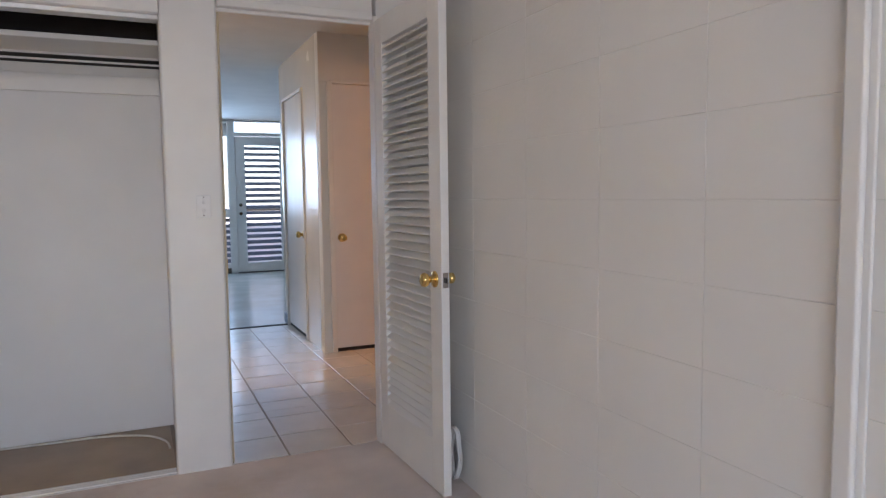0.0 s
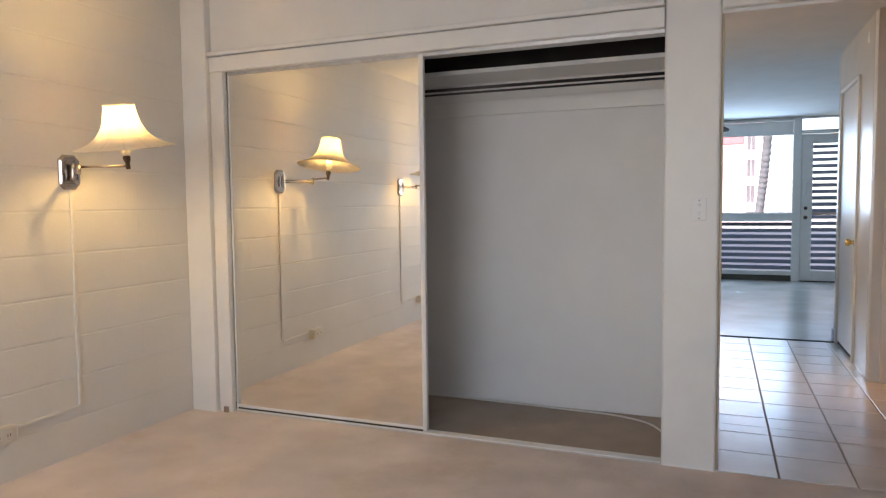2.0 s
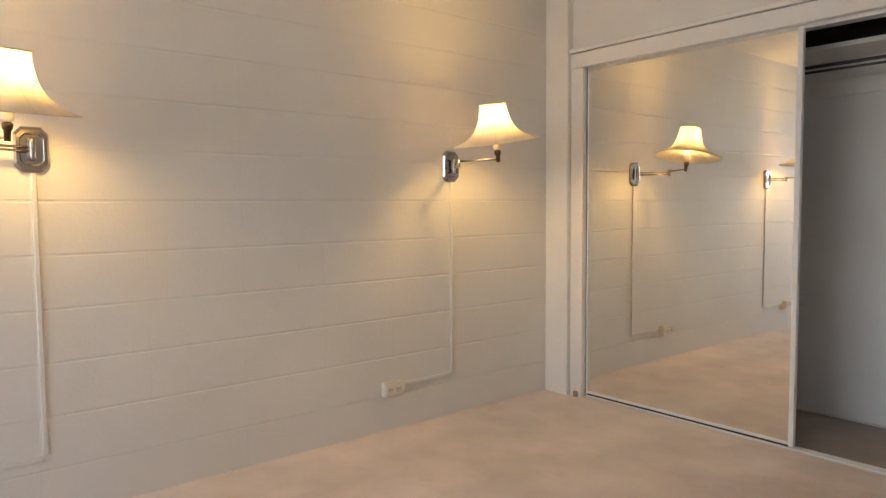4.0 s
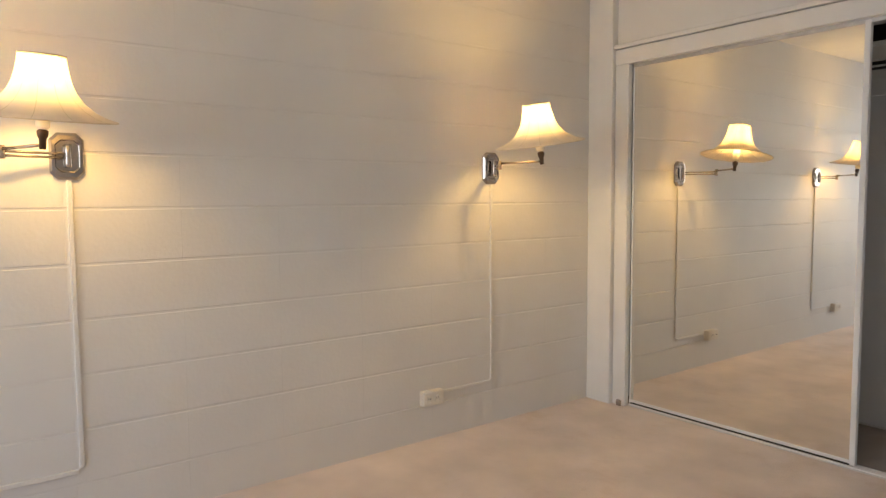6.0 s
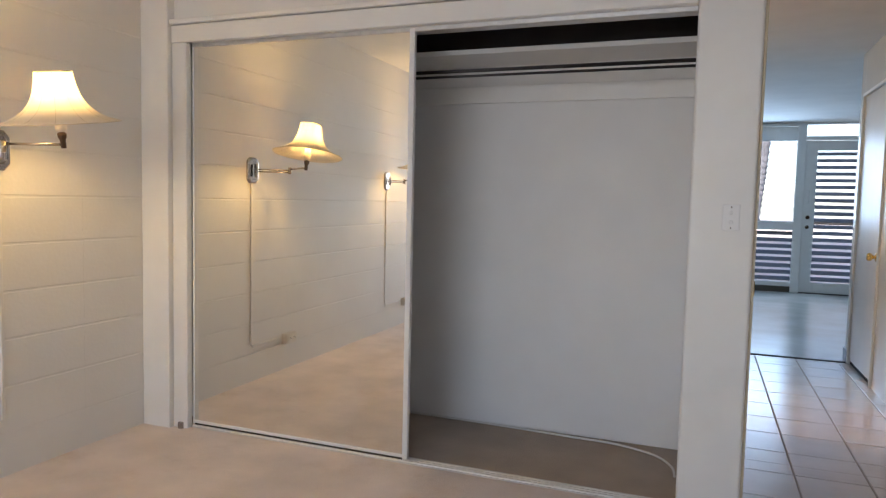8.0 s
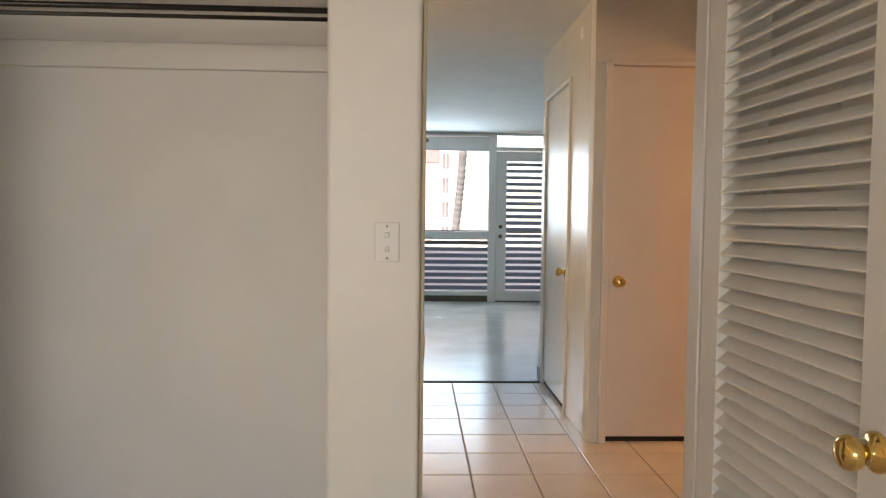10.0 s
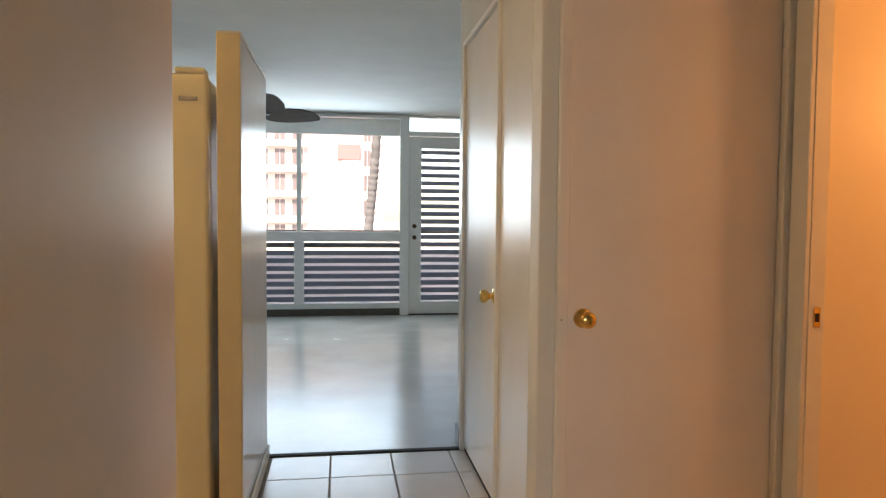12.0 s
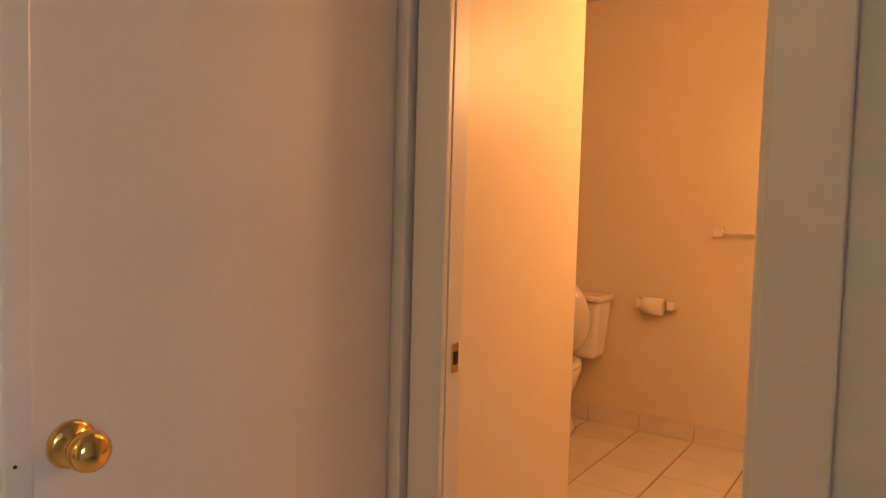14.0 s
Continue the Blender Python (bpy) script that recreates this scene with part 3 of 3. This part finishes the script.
        rib = [lean @ Vector(((r * 0.985 - 0.001) * math.cos(ang), (r * 0.985 - 0.001) * math.sin(ang), s0 + zz)) for r, zz in prof]
        part("rib", bm_tube(rib, 0.0014, 5), CREAMEDGE, shade, "thin wire rib of the shade")
    part("bulb", bm_lathe([(0.001, 0.127), (0.013, 0.129), (0.016, 0.150), (0.027, 0.195), (0.029, 0.215), (0.024, 0.235), (0.012, 0.246), (0.001, 0.248)], 18,
                          lean), BULB, lm, "glowing bulb").visible_shadow = False
    wp = lm.matrix_world @ (lean @ Vector((0, 0, 0.220)))
    lamp(name + "_light", 'POINT', Matrix.Translation(wp), 3.3, WARM, r=0.035)


wall_lamp("wall_lamp", 2.266, 1.386, (radians(-34.1), radians(29)), (radians(-84), radians(9.5)), "chrome swing-arm wall lamp with flared cream shade, lit")
wall_lamp("wall_lamp", 0.264, 1.386, (radians(-75), radians(26)), (radians(8), radians(8)), "chrome swing-arm wall lamp with flared cream shade, lit")


def raceway(name, pts, label):
    th = thing(name, pose(X0, 0, 0), label, "raceway")
    for (y0, z0), (y1, z1) in zip(pts, pts[1:]):
        part("channel", bm_box(0.0, 0.009, min(y0, y1) - 0.009, max(y0, y1) + 0.009, min(z0, z1) - 0.009, max(z0, z1) + 0.009, 0.003, 2), BLOCK, th)


raceway("cable_raceway", [(2.272, 1.295), (2.272, 0.258), ], "painted surface cable raceway below the wall lamp")
raceway("cable_raceway", [(2.25, 0.235), (1.94, 0.235)], "painted surface cable raceway to the outlet")
raceway("cable_raceway", [(0.268, 1.295), (0.268, 0.258)], "painted surface cable raceway below the wall lamp")
raceway("cable_raceway", [(0.246, 0.235), (-0.10, 0.235)], "painted surface cable raceway to the outlet")


def outlet(y, z):
    o = thing("power_outlet", pose(X0, y, z), "ivory surface-mounted double power outlet box", "outlet", "power outlets")
    part("box", bm_box(0, 0.038, -0.062, 0.062, -0.037, 0.037, 0.004, 2), PLASTIC, o)
    part("cover", bm_box(0.038, 0.042, -0.06, 0.06, -0.035, 0.035, 0.003), PLASTIC, o)
    for dy in (-0.03, 0.02):
        sk = part("socket", bm_box(0.042, 0.0445, dy - 0.014, dy + 0.014, -0.017, 0.017, 0.003), PLASTIC, o)
        for k in (-0.006, 0.006):
            part("slot", bm_box(0.0443, 0.0452, dy + k - 0.0012, dy + k + 0.0012, -0.004, 0.008), DARK, sk)


outlet(1.855, 0.222)
outlet(-0.175, 0.222)

# conduit on the other block wall
pc = thing("pipe_raceway", pose(X1, 0.785, 0), "painted vertical conduit cover on the block wall", "raceway")
part("back_strip", bm_box(-0.009, 0.0, -0.034, 0.034, 0, H, 0.003, 2), BLOCK, pc)
part("cover", bm_box(-0.026, -0.009, -0.022, 0.022, 0, H, 0.007, 3), BLOCK, pc)

# ---------------------------------------------------------------- kitchen side
fr = thing("refrigerator", pose(-0.875, 5.60, 0), "cream enamel refrigerator beside the panel", "refrigerator")
part("body", bm_box(0, 0.70, 0.06, 0.75, 0.06, 1.735, 0.012, 2), FRIDGE, fr)
fd = part("door", bm_box(0.0, 0.70, 0, 0.055, 0.12, 1.745, 0.014, 3), FRIDGE, fr)
part("badge", bm_box(0.60, 0.665, -0.003, 0.001, 1.645, 1.66, 0.001), CHROME, fd, "small metal badge")
part("hinge_cap", bm_box(0.58, 0.69, 0.01, 0.09, 1.745, 1.77, 0.010, 3), FRIDGE, fr)
part("kick_grille", bm_box(0.01, 0.69, 0.02, 0.06, 0.02, 0.11, 0.006, 2), FRIDGE, fr)
for zz in (0.04, 0.06, 0.08):
    part("grille_slot", bm_box(0.03, 0.67, 0.017, 0.0205, zz, zz + 0.008), DARK, fr)
struct("partition_panel", bm_box(-0.135, -0.055, 5.58, 6.455, 0, 1.885, 0.003), GLOSS, "glossy white panel beside the refrigerator", "partition")
struct("partition_edge", bm_box(-0.137, -0.052, 5.566, 5.580, 0, 1.888, 0.002), CREAMEDGE, "cream end board of the panel", "trim")
struct("partition_cap", bm_box(-0.138, -0.050, 5.58, 6.457, 1.886, 1.900, 0.003), TRIM, "white cap on the panel", "trim")
struct("partition_base", bm_box(-0.054, -0.044, 5.58, 6.455, 0.0, 0.07, 0.002), TRIM, "low base on the panel", "baseboard")

# ---------------------------------------------------------------- living-room window wall
YW = 11.34
win = thing("window_1", pose(0, YW, 0), "wide fixed window above louver panels, backlit shade put into the slat colour", "window", kind="structure")


def bar(name, x0, x1, z0, z1, y0=0.0, y1=0.10, parent=win, material=FRAMEPAINT):
    return part(name, bm_box(x0, x1, y0, y1, z0, z1, 0.004, 2), material, parent)


bar("window_frame", -2.0, 2.06, 2.425, 2.45)
bar("window_sill", -2.0, 1.03, 0.905, 1.025, -0.015, 0.10)
bar("window_frame", -2.0, 1.03, 0.085, 0.15)
bar("window_frame", 1.025, 1.135, 0, 2.425, -0.01, 0.10)
bar("window_frame", 1.99, 2.06, 0, 2.425)
bar("window_frame", -2.0, -1.95, 0.15, 2.425)
for xm in (-1.38, -0.19):
    bar("mullion", xm - 0.027, xm + 0.027, 1.025, 2.425, 0.01, 0.09)
    bar("mullion", xm - 0.06, xm + 0.06, 0.15, 0.905, 0.0, 0.09)
bar("window_frame", 1.135, 1.99, 2.20, 2.255)
for x0, x1, z0, z1 in ((-1.95, -1.407, 1.025, 2.425), (-1.353, -0.217, 1.025, 2.425), (-0.163, 1.025, 1.025, 2.425), (1.135, 1.99, 2.255, 2.425)):
    part("pane", bm_box(x0, x1, 0.045, 0.049, z0, z1), GLASS, win, "clear glass pane").visible_shadow = False


def slats(parent, x0, x1, z0, z1, n, y, depth, tilt, material, thick=0.006):
    sb = bm_box(x0, x1, -depth / 2, depth / 2, -thick / 2, thick / 2, 0.0015)
    bmesh.ops.rotate(sb, cent=(0, 0, 0), matrix=Matrix.Rotation(radians(tilt), 3, 'X'), verts=sb.verts)
    me = mesh_of("slat", sb, material)
    for i in range(n):
        s = part("slat", me, None, parent)
        s.location = (0, y, z0 + (z1 - z0) * (i + 0.5) / n)


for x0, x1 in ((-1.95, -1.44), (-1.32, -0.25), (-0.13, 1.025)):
    slats(win, x0, x1, 0.15, 0.905, 8, 0.05, 0.086, 38, SLATSHADE)

blind = thing("window_blind", pose(0, YW - 0.03, 0), "raised white mini blind at the window head", "blind")
part("head_rail", bm_box(-1.35, 1.02, -0.012, 0.025, 2.395, 2.425, 0.003), FRAMEPAINT, blind)
part("bottom_rail", bm_box(-1.35, 1.02, -0.012, 0.022, 2.188, 2.20, 0.002), FRAMEPAINT, blind)
slats(blind, -1.35, 1.02, 2.20, 2.39, 12, 0.006, 0.024, 52, FRAMEPAINT, 0.0012)

bd = thing("door_4", pose(1.14, YW, 0.012), "white balcony door with a full louver panel, closed", "door", kind="structure")
for x0, x1, z0, z1 in ((0, 0.15, 0, 2.18), (0.70, 0.845, 0, 2.18), (0.15, 0.70, 0, 0.15), (0.15, 0.70, 2.04, 2.18)):
    part("door_rail", bm_box(x0, x1, 0.02, 0.06, z0, z1, 0.003, 2), FRAMEPAINT, bd)
slats(bd, 0.15, 0.70, 0.15, 2.04, 20, 0.045, 0.086, 38, SLATSHADE)
for z in (0.945, 1.085):
    part("lock", bm_lathe([(0.001, 0), (0.027, 0), (0.027, 0.006), (0.02, 0.014), (0.012, 0.03), (0.001, 0.032)], 20,
                          Matrix.Translation((0.065, 0.02, z)) @ Matrix.Rotation(radians(90), 4, 'X')), BRONZE, bd, "dark metal deadbolt")
part("pull_handle", bm_tube([(0.065, 0.02, 1.30), (0.065, -0.02, 1.31), (0.065, -0.025, 1.38), (0.065, -0.02, 1.45), (0.065, 0.02, 1.46)], 0.009), FRAMEPAINT, bd)
struct("door_gap_balcony", bm_box(1.135, 1.99, 11.33, 11.40, 0, 0.012), DARK, "dark balcony door threshold", "threshold")

# ceiling fan
fan = thing("ceiling_fan", pose(-0.42, 9.02, H), "dark ceiling fan with three broad leaf-shaped blades", "ceiling fan")
part("canopy", bm_lathe([(0.075, 0.0), (0.07, -0.03), (0.04, -0.065), (0.015, -0.075), (0.001, -0.075)], 24), DARKMETAL, fan)
part("downrod", bm_tube([(0, 0, -0.06), (0, 0, -0.28)], 0.013), DARKMETAL, fan)
part("motor", bm_lathe([(0.001, -0.24), (0.035, -0.245), (0.045, -0.27), (0.05, -0.33), (0.085, -0.35), (0.095, -0.385), (0.085, -0.41), (0.04, -0.43), (0.001, -0.432)], 28), CHROME, fan)
blade = bmesh.new()
top, bot = [], []
for k in range(21):
    u = k / 20
    x = 0.11 + 0.66 * u
    hw = 0.15 * math.sin(math.pi * min(1, max(0, u)) ** 0.8) ** 0.75 + 0.012
    for sgn, dst in ((1, top), (-1, bot)):
        dst.append(blade.verts.new((x, sgn * hw, 0.015 * u - sgn * hw * 0.25)))
for k in range(20):
    blade.faces.new((bot[k], bot[k + 1], top[k + 1], top[k]))
ext = bmesh.ops.extrude_face_region(blade, geom=blade.faces[:])
bmesh.ops.translate(blade, verts=[v for v in ext["geom"] if isinstance(v, bmesh.types.BMVert)], vec=(0, 0, 0.008))
bmesh.ops.recalc_face_normals(blade, faces=blade.faces)
bme = mesh_of("blade", blade, FANWOOD)
for k in range(3):
    b1 = part("blade", bme, None, fan)
    b1.matrix_local = Matrix.Translation((0, 0, -0.345)) @ Matrix.Rotation(radians(47 + 120 * k), 4, 'Z')
    part("blade_bracket", bm_box(0.06, 0.17, -0.022, 0.022, -0.012, 0.002, 0.004), DARKMETAL, b1)

# ---------------------------------------------------------------- bathroom things
toilet = thing("toilet", pose(4.45, 5.80, 0, 0, 0, 180), "white porcelain toilet with raised lid", "toilet")
tank = bm_box(0.02, 0.23, -0.215, 0.215, 0.40, 0.735, 0.03, 4)
for v in tank.verts:
    k = (0.735 - v.co.z) / 0.335
    v.co.y *= 1 - 0.16 * k
    v.co.x = 0.03 + (v.co.x - 0.03) * (1 - 0.22 * k)
part("tank", tank, PORCELAIN, toilet)
part("tank_lid", bm_box(0.008, 0.245, -0.228, 0.228, 0.735, 0.768, 0.012, 3), PORCELAIN, toilet)


def bm_oval(rings, segs=28):
    """Stacked ovals: (centre x, half length, half width, z)."""
    b = bmesh.new()
    rr = []
    for cx, hl, hw, z in rings:
        rr.append([b.verts.new((cx + hl * math.cos(a), hw * math.sin(a), z)) for a in (2 * math.pi * i / segs for i in range(segs))])
    for p, q in zip(rr, rr[1:]):
        for i in range(segs):
            b.faces.new((p[i], p[(i + 1) % segs], q[(i + 1) % segs], q[i]))
    b.faces.new(rr[0][::-1])
    b.faces.new(rr[-1])
    for f in b.faces:
        f.smooth = True
    bmesh.ops.recalc_face_normals(b, faces=b.faces)
    return b


part("bowl", bm_oval([(0.36, 0.24, 0.125, 0.0), (0.36, 0.235, 0.12, 0.03), (0.36, 0.20, 0.095, 0.10), (0.38, 0.20, 0.10, 0.20), (0.43, 0.26, 0.16, 0.30), (0.45, 0.28, 0.185, 0.37),
                      (0.45, 0.28, 0.185, 0.395), (0.45, 0.215, 0.13, 0.395), (0.45, 0.19, 0.11, 0.33), (0.44, 0.10, 0.07, 0.26)]), PORCELAIN, toilet)
part("seat", bm_oval([(0.455, 0.275, 0.185, 0.397), (0.455, 0.28, 0.19, 0.408), (0.455, 0.27, 0.18, 0.418), (0.455, 0.20, 0.115, 0.418), (0.455, 0.195, 0.11, 0.397)]), PORCELAIN, toilet)
lid = bm_oval([(0.0, 0.225, 0.185, 0.0), (0.0, 0.225, 0.185, 0.012), (0.0, 0.20, 0.165, 0.018)])
bmesh.ops.transform(lid, matrix=Matrix.Translation((0.285, 0, 0.645)) @ Matrix.Rotation(radians(-82), 4, 'Y'), verts=lid.verts)
part("lid", lid, PORCELAIN, toilet, "raised white lid")

ph = thing("paper_holder", pose(4.45, 5.33, 0.735), "white ceramic paper holder with a paper roll", "paper holder")
for dy in (-0.085, 0.085):
    part("post", bm_box(-0.075, 0.0, dy - 0.02, dy + 0.02, -0.025, 0.025, 0.007, 3), PORCELAIN, ph)
part("paper_roll", bm_lathe([(0.018, -0.055), (0.048, -0.055), (0.048, 0.055), (0.018, 0.055)], 28,
                            Matrix.Translation((-0.055, 0.012, -0.012)) @ Matrix.Rotation(radians(90), 4, 'X')), PAPER, ph, "white paper roll")
tb = thing("towel_bar", pose(4.45, 0, 1.145), "white ceramic towel bar on the bathroom wall", "towel bar")
for yy in (5.02, 4.41):
    part("post", bm_box(-0.07, 0.0, yy - 0.024, yy + 0.024, -0.024, 0.024, 0.007, 3), PORCELAIN, tb)
part("bar", bm_tube([(-0.052, 4.41, -0.004), (-0.052, 5.02, -0.004)], 0.009), PLASTIC, tb)

bl = thing("ceiling_globe", pose(2.90, 4.47, H), "warm glowing globe standing in for the unseen bathroom lamp", "ceiling light")
part("canopy", bm_lathe([(0.001, 0.0), (0.06, -0.002), (0.06, -0.02), (0.03, -0.05), (0.001, -0.05)], 24), CHROME, bl)
part("stem", bm_tube([(0, 0, -0.04), (0, 0, -0.595)], 0.012), CHROME, bl)
part("globe", bm_lathe([(0.001, -0.59), (0.04, -0.596), (0.075, -0.63), (0.085, -0.68), (0.075, -0.73), (0.04, -0.764), (0.001, -0.77)], 28), BATHBULB, bl, "glowing globe").visible_shadow = False
lamp("bathroom_lamp", 'POINT', Matrix.Translation((2.90, 4.47, H - 0.68)), 8.6, BATHWARM, r=0.13)
kl = thing("added_kitchen_fill", pose(-1.5, 5.0, H), "unseen round fill light added to brighten the kitchen and hall", "ceiling light")
part("bowl", bm_lathe([(0.001, -0.09), (0.08, -0.08), (0.14, -0.045), (0.16, 0.0), (0.001, 0.0)], 28), BULB, kl, "glowing bowl").visible_shadow = False
lamp("kitchen_fill_lamp", 'POINT', Matrix.Translation((-1.5, 5.0, H - 0.12)), 4.0, (1.0, 0.82, 0.58), r=0.12)

# ---------------------------------------------------------------- outside
struct("ground", bm_box(-400, 400, 11.5, 800, -6.6, -6.2), GROUND, "grey paved ground far below", "ground")
struct("balcony_floor", bm_box(-4.2, 3.2, 11.5, 13.0, -0.25, -0.02), PALESTUCCO, "pale balcony floor", "floor")


struct("balcony_parapet", bm_box(-4.2, 3.2, 12.9, 13.0, -0.25, 0.965, 0.01), PALESTUCCO, "pale balcony parapet wall", "parapet")
struct("balcony_rail", bm_box(-4.2, 3.2, 12.92, 12.97, 0.985, 1.01, 0.006), DARKMETAL, "dark thin rail on the balcony parapet", "rail")
struct("balcony_rail_foot", bm_box(-4.2, 3.2, 12.935, 12.955, 0.96, 0.99), DARKMETAL, "dark rail web on the parapet", "rail")

bd2 = thing("apartment_building", pose(0, 79.0, 0), "pale pink apartment building with columns of windows", "building")
part("wall", bm_box(-9.6, 4.9, 0.0, 14, -6.2, 19.0), PINK, bd2)
part("roof", bm_box(-10.0, 5.3, -0.4, 14.4, 19.0, 19.6, 0.1), PALESTUCCO, bd2)
part("wall_panel", bm_box(-0.13, 2.36, -0.25, 0.0, 7.2, 8.9, 0.03), DEEPPINK, bd2, "deeper pink projecting panel")
part("wall_panel", bm_box(0.35, 2.30, -0.22, 0.0, -6.2, 7.15, 0.03), MIDPINK, bd2, "pink projecting panel")
for row in range(8):
    zt = 11.0 + 2.72 * (2 - row)
    part("ledge", bm_box(-9.6, -3.4, -0.55, 0.0, zt - 2.5, zt - 1.9, 0.03), PALESTUCCO, bd2)
    for xa, xb in ((-8.5, -7.5), (-6.8, -5.7), (-4.95, -3.8), (2.75, 3.5)):
        wd = part("window", bm_box(xa - 0.1, xb + 0.1, -0.06, 0.0, zt - 1.85, zt + 0.1, 0.02), PALESTUCCO, bd2)
        part("pane", bm_box(xa, (xa + xb) / 2 - 0.03, -0.10, -0.055, zt - 1.75, zt), FARGLASS, wd)
        part("pane", bm_box((xa + xb) / 2 + 0.03, xb, -0.10, -0.055, zt - 1.75, zt), FARGLASS, wd)
palm = thing("palm_tree", pose(0, 17.0, -6.2), "tall palm with a slender ringed grey trunk", "palm tree")
tp = smooth_points([(0.1, 0, 0), (0.55, 0, 4), (0.86, 0, 7.1), (1.03, 0, 9.2), (1.25, 0, 14)], 42)
part("trunk", bm_tube(tp, [0.088, 0.105, 0.084], 14), BARK, palm)
for k in range(14):
    a = 2 * math.pi * k / 14
    fb = bmesh.new()
    prev = None
    for i in range(9):
        u = i / 8
        c = Vector((1.25 + math.cos(a) * 2.4 * u, math.sin(a) * 2.4 * u, 14 + 0.9 * u - 2.2 * u * u + 0.3 * (k % 3)))
        wv = Vector((-math.sin(a), math.cos(a), 0)) * (0.25 * math.sin(math.pi * (0.1 + 0.88 * u)))
        cur = (fb.verts.new(c - wv - Vector((0, 0, 0.12))), fb.verts.new(c), fb.verts.new(c + wv - Vector((0, 0, 0.12))))
        if prev:
            fb.faces.new((prev[0], cur[0], cur[1], prev[1]))
            fb.faces.new((prev[1], cur[1], cur[2], prev[2]))
        prev = cur
    part("frond", fb, FROND, palm)

# ---------------------------------------------------------------- pieces: blocks and tiles


def piece_mesh(name, sx, sy, sz, ch, material):
    return mesh_of(name, bm_box(-sx / 2, sx / 2, -sy / 2, sy / 2, -sz / 2, sz / 2, ch), material)


BL, BH = 0.4064, 0.2032


def block_mesh(J, JZ, soft_ends):
    """One painted block; the long edges are eased, and the upright ones too where the joint shows."""
    bb = bm_box(-0.008, 0.008, -(BL - J) / 2, (BL - J) / 2, -(BH - JZ) / 2, (BH - JZ) / 2)
    ease = [e for e in bb.edges if abs(e.verts[0].co.y - e.verts[1].co.y) > 0.1 or (soft_ends and abs(e.verts[0].co.z - e.verts[1].co.z) > 0.1)]
    bmesh.ops.bevel(bb, geom=ease, offset=0.0016 if soft_ends else 0.0034, segments=2, affect='EDGES', profile=0.5)
    return mesh_of("block", bb, BLOCK)


def blocks(parent, xc, phase, y_from, y_to, J, JZ, soft_ends):
    """Painted blocks in stack bond; the joints are the recesses between them."""
    bmeshes = block_mesh(J, JZ, soft_ends)
    rest = bmesh.new()
    k0, k1 = int(math.floor((YB - phase) / BL)), int(math.ceil((3.1 - phase) / BL))
    for r in range(-1, 12):
        z0, z1 = max(0.0, 1.199 + (r - 6) * BH + JZ / 2), min(H, 1.199 + (r - 5) * BH - JZ / 2)
        for k in range(k0, k1):
            ya, yb = phase + k * BL + J / 2, min(phase + (k + 1) * BL - J / 2, 3.1)
            ya = max(ya, YB)
            if yb - ya < 0.01 or z1 - z0 < 0.01:
                continue
            whole = abs(yb - ya - BL + J) < 1e-4 and abs(z1 - z0 - BH + JZ) < 1e-4
            if whole and y_from < ya and yb < y_to:
                ob = new("block", bmeshes)
                ob.location = (xc, (ya + yb) / 2, (z0 + z1) / 2)
                ob.parent = parent
            else:
                bm_box(xc - 0.008, xc + 0.008, ya, yb, z0, z1, 0.0012 if soft_ends else 0.0, 1, rest)
    ob = new("block_rest", mesh_of("block_rest", rest, BLOCK))
    ob.parent = parent
    tagged(ob, kind="stuff")


blocks(bpy.data.objects["wall_west"], X0 - 0.008, 0.655, -0.8, 3.1, 0.0002, 0.006, False)
blocks(bpy.data.objects["wall_east"], X1 + 0.008, 0.755, -0.8, 3.1, 0.0014, 0.0010, True)

TS = 0.3048
tmesh = piece_mesh("tile", TS - 0.007, TS - 0.007, 0.014, 0.0025, TILE)


def tiles(parent, ox, oy, x0, x1, y0, y1, holes=()):
    for i in range(int(math.floor((x0 - ox) / TS)), int(math.ceil((x1 - ox) / TS))):
        for j in range(int(math.floor((y0 - oy) / TS)), int(math.ceil((y1 - oy) / TS))):
            xa, xb = max(x0, ox + i * TS + 0.0035), min(x1, ox + (i + 1) * TS - 0.0035)
            ya, yb = max(y0, oy + j * TS + 0.0035), min(y1, oy + (j + 1) * TS - 0.0035)
            if xb - xa < 0.01 or yb - ya < 0.01:
                continue
            if any(a <= xa and xb <= b and c <= ya and yb <= d for a, b, c, d in holes):
                continue
            if abs(xb - xa - TS + 0.007) < 1e-4 and abs(yb - ya - TS + 0.007) < 1e-4:
                me, c = tmesh, ((xa + xb) / 2, (ya + yb) / 2, -0.007)
            else:
                me, c = mesh_of("tile", bm_box(xa, xb, ya, yb, -0.014, 0.0, 0.0025), TILE), (0, 0, 0)
            ob = new("tile", me)
            ob.location = c
            ob.parent = parent


fl = bpy.data.objects["floor_hall_base"]
tiles(fl, 0.262, 6.455, -0.03, 1.83, 3.84, 6.455, holes=((0.945, 2.2, 5.15, 6.5),))
tiles(fl, 0.262, 6.455, -1.3, -0.03, 4.44, 5.7)
tiles(fl, 4.45, 5.41, 1.86, 4.45, 3.9, 6.35, holes=((1.8, 2.62, 5.06, 6.4),))
tiles(bpy.data.objects["floor_doorway_base"], 0.262, 6.455, -0.03, 1.83, 3.118, 3.84)
for j in range(9):
    ya = 3.885 + j * TS
    tagged(new("baseboard", mesh_of("baseboard", bm_box(4.438, 4.45, ya, ya + TS - 0.005, 0, 0.10, 0.003), TILE)), "glazed base tile", "baseboard", "", "structure")
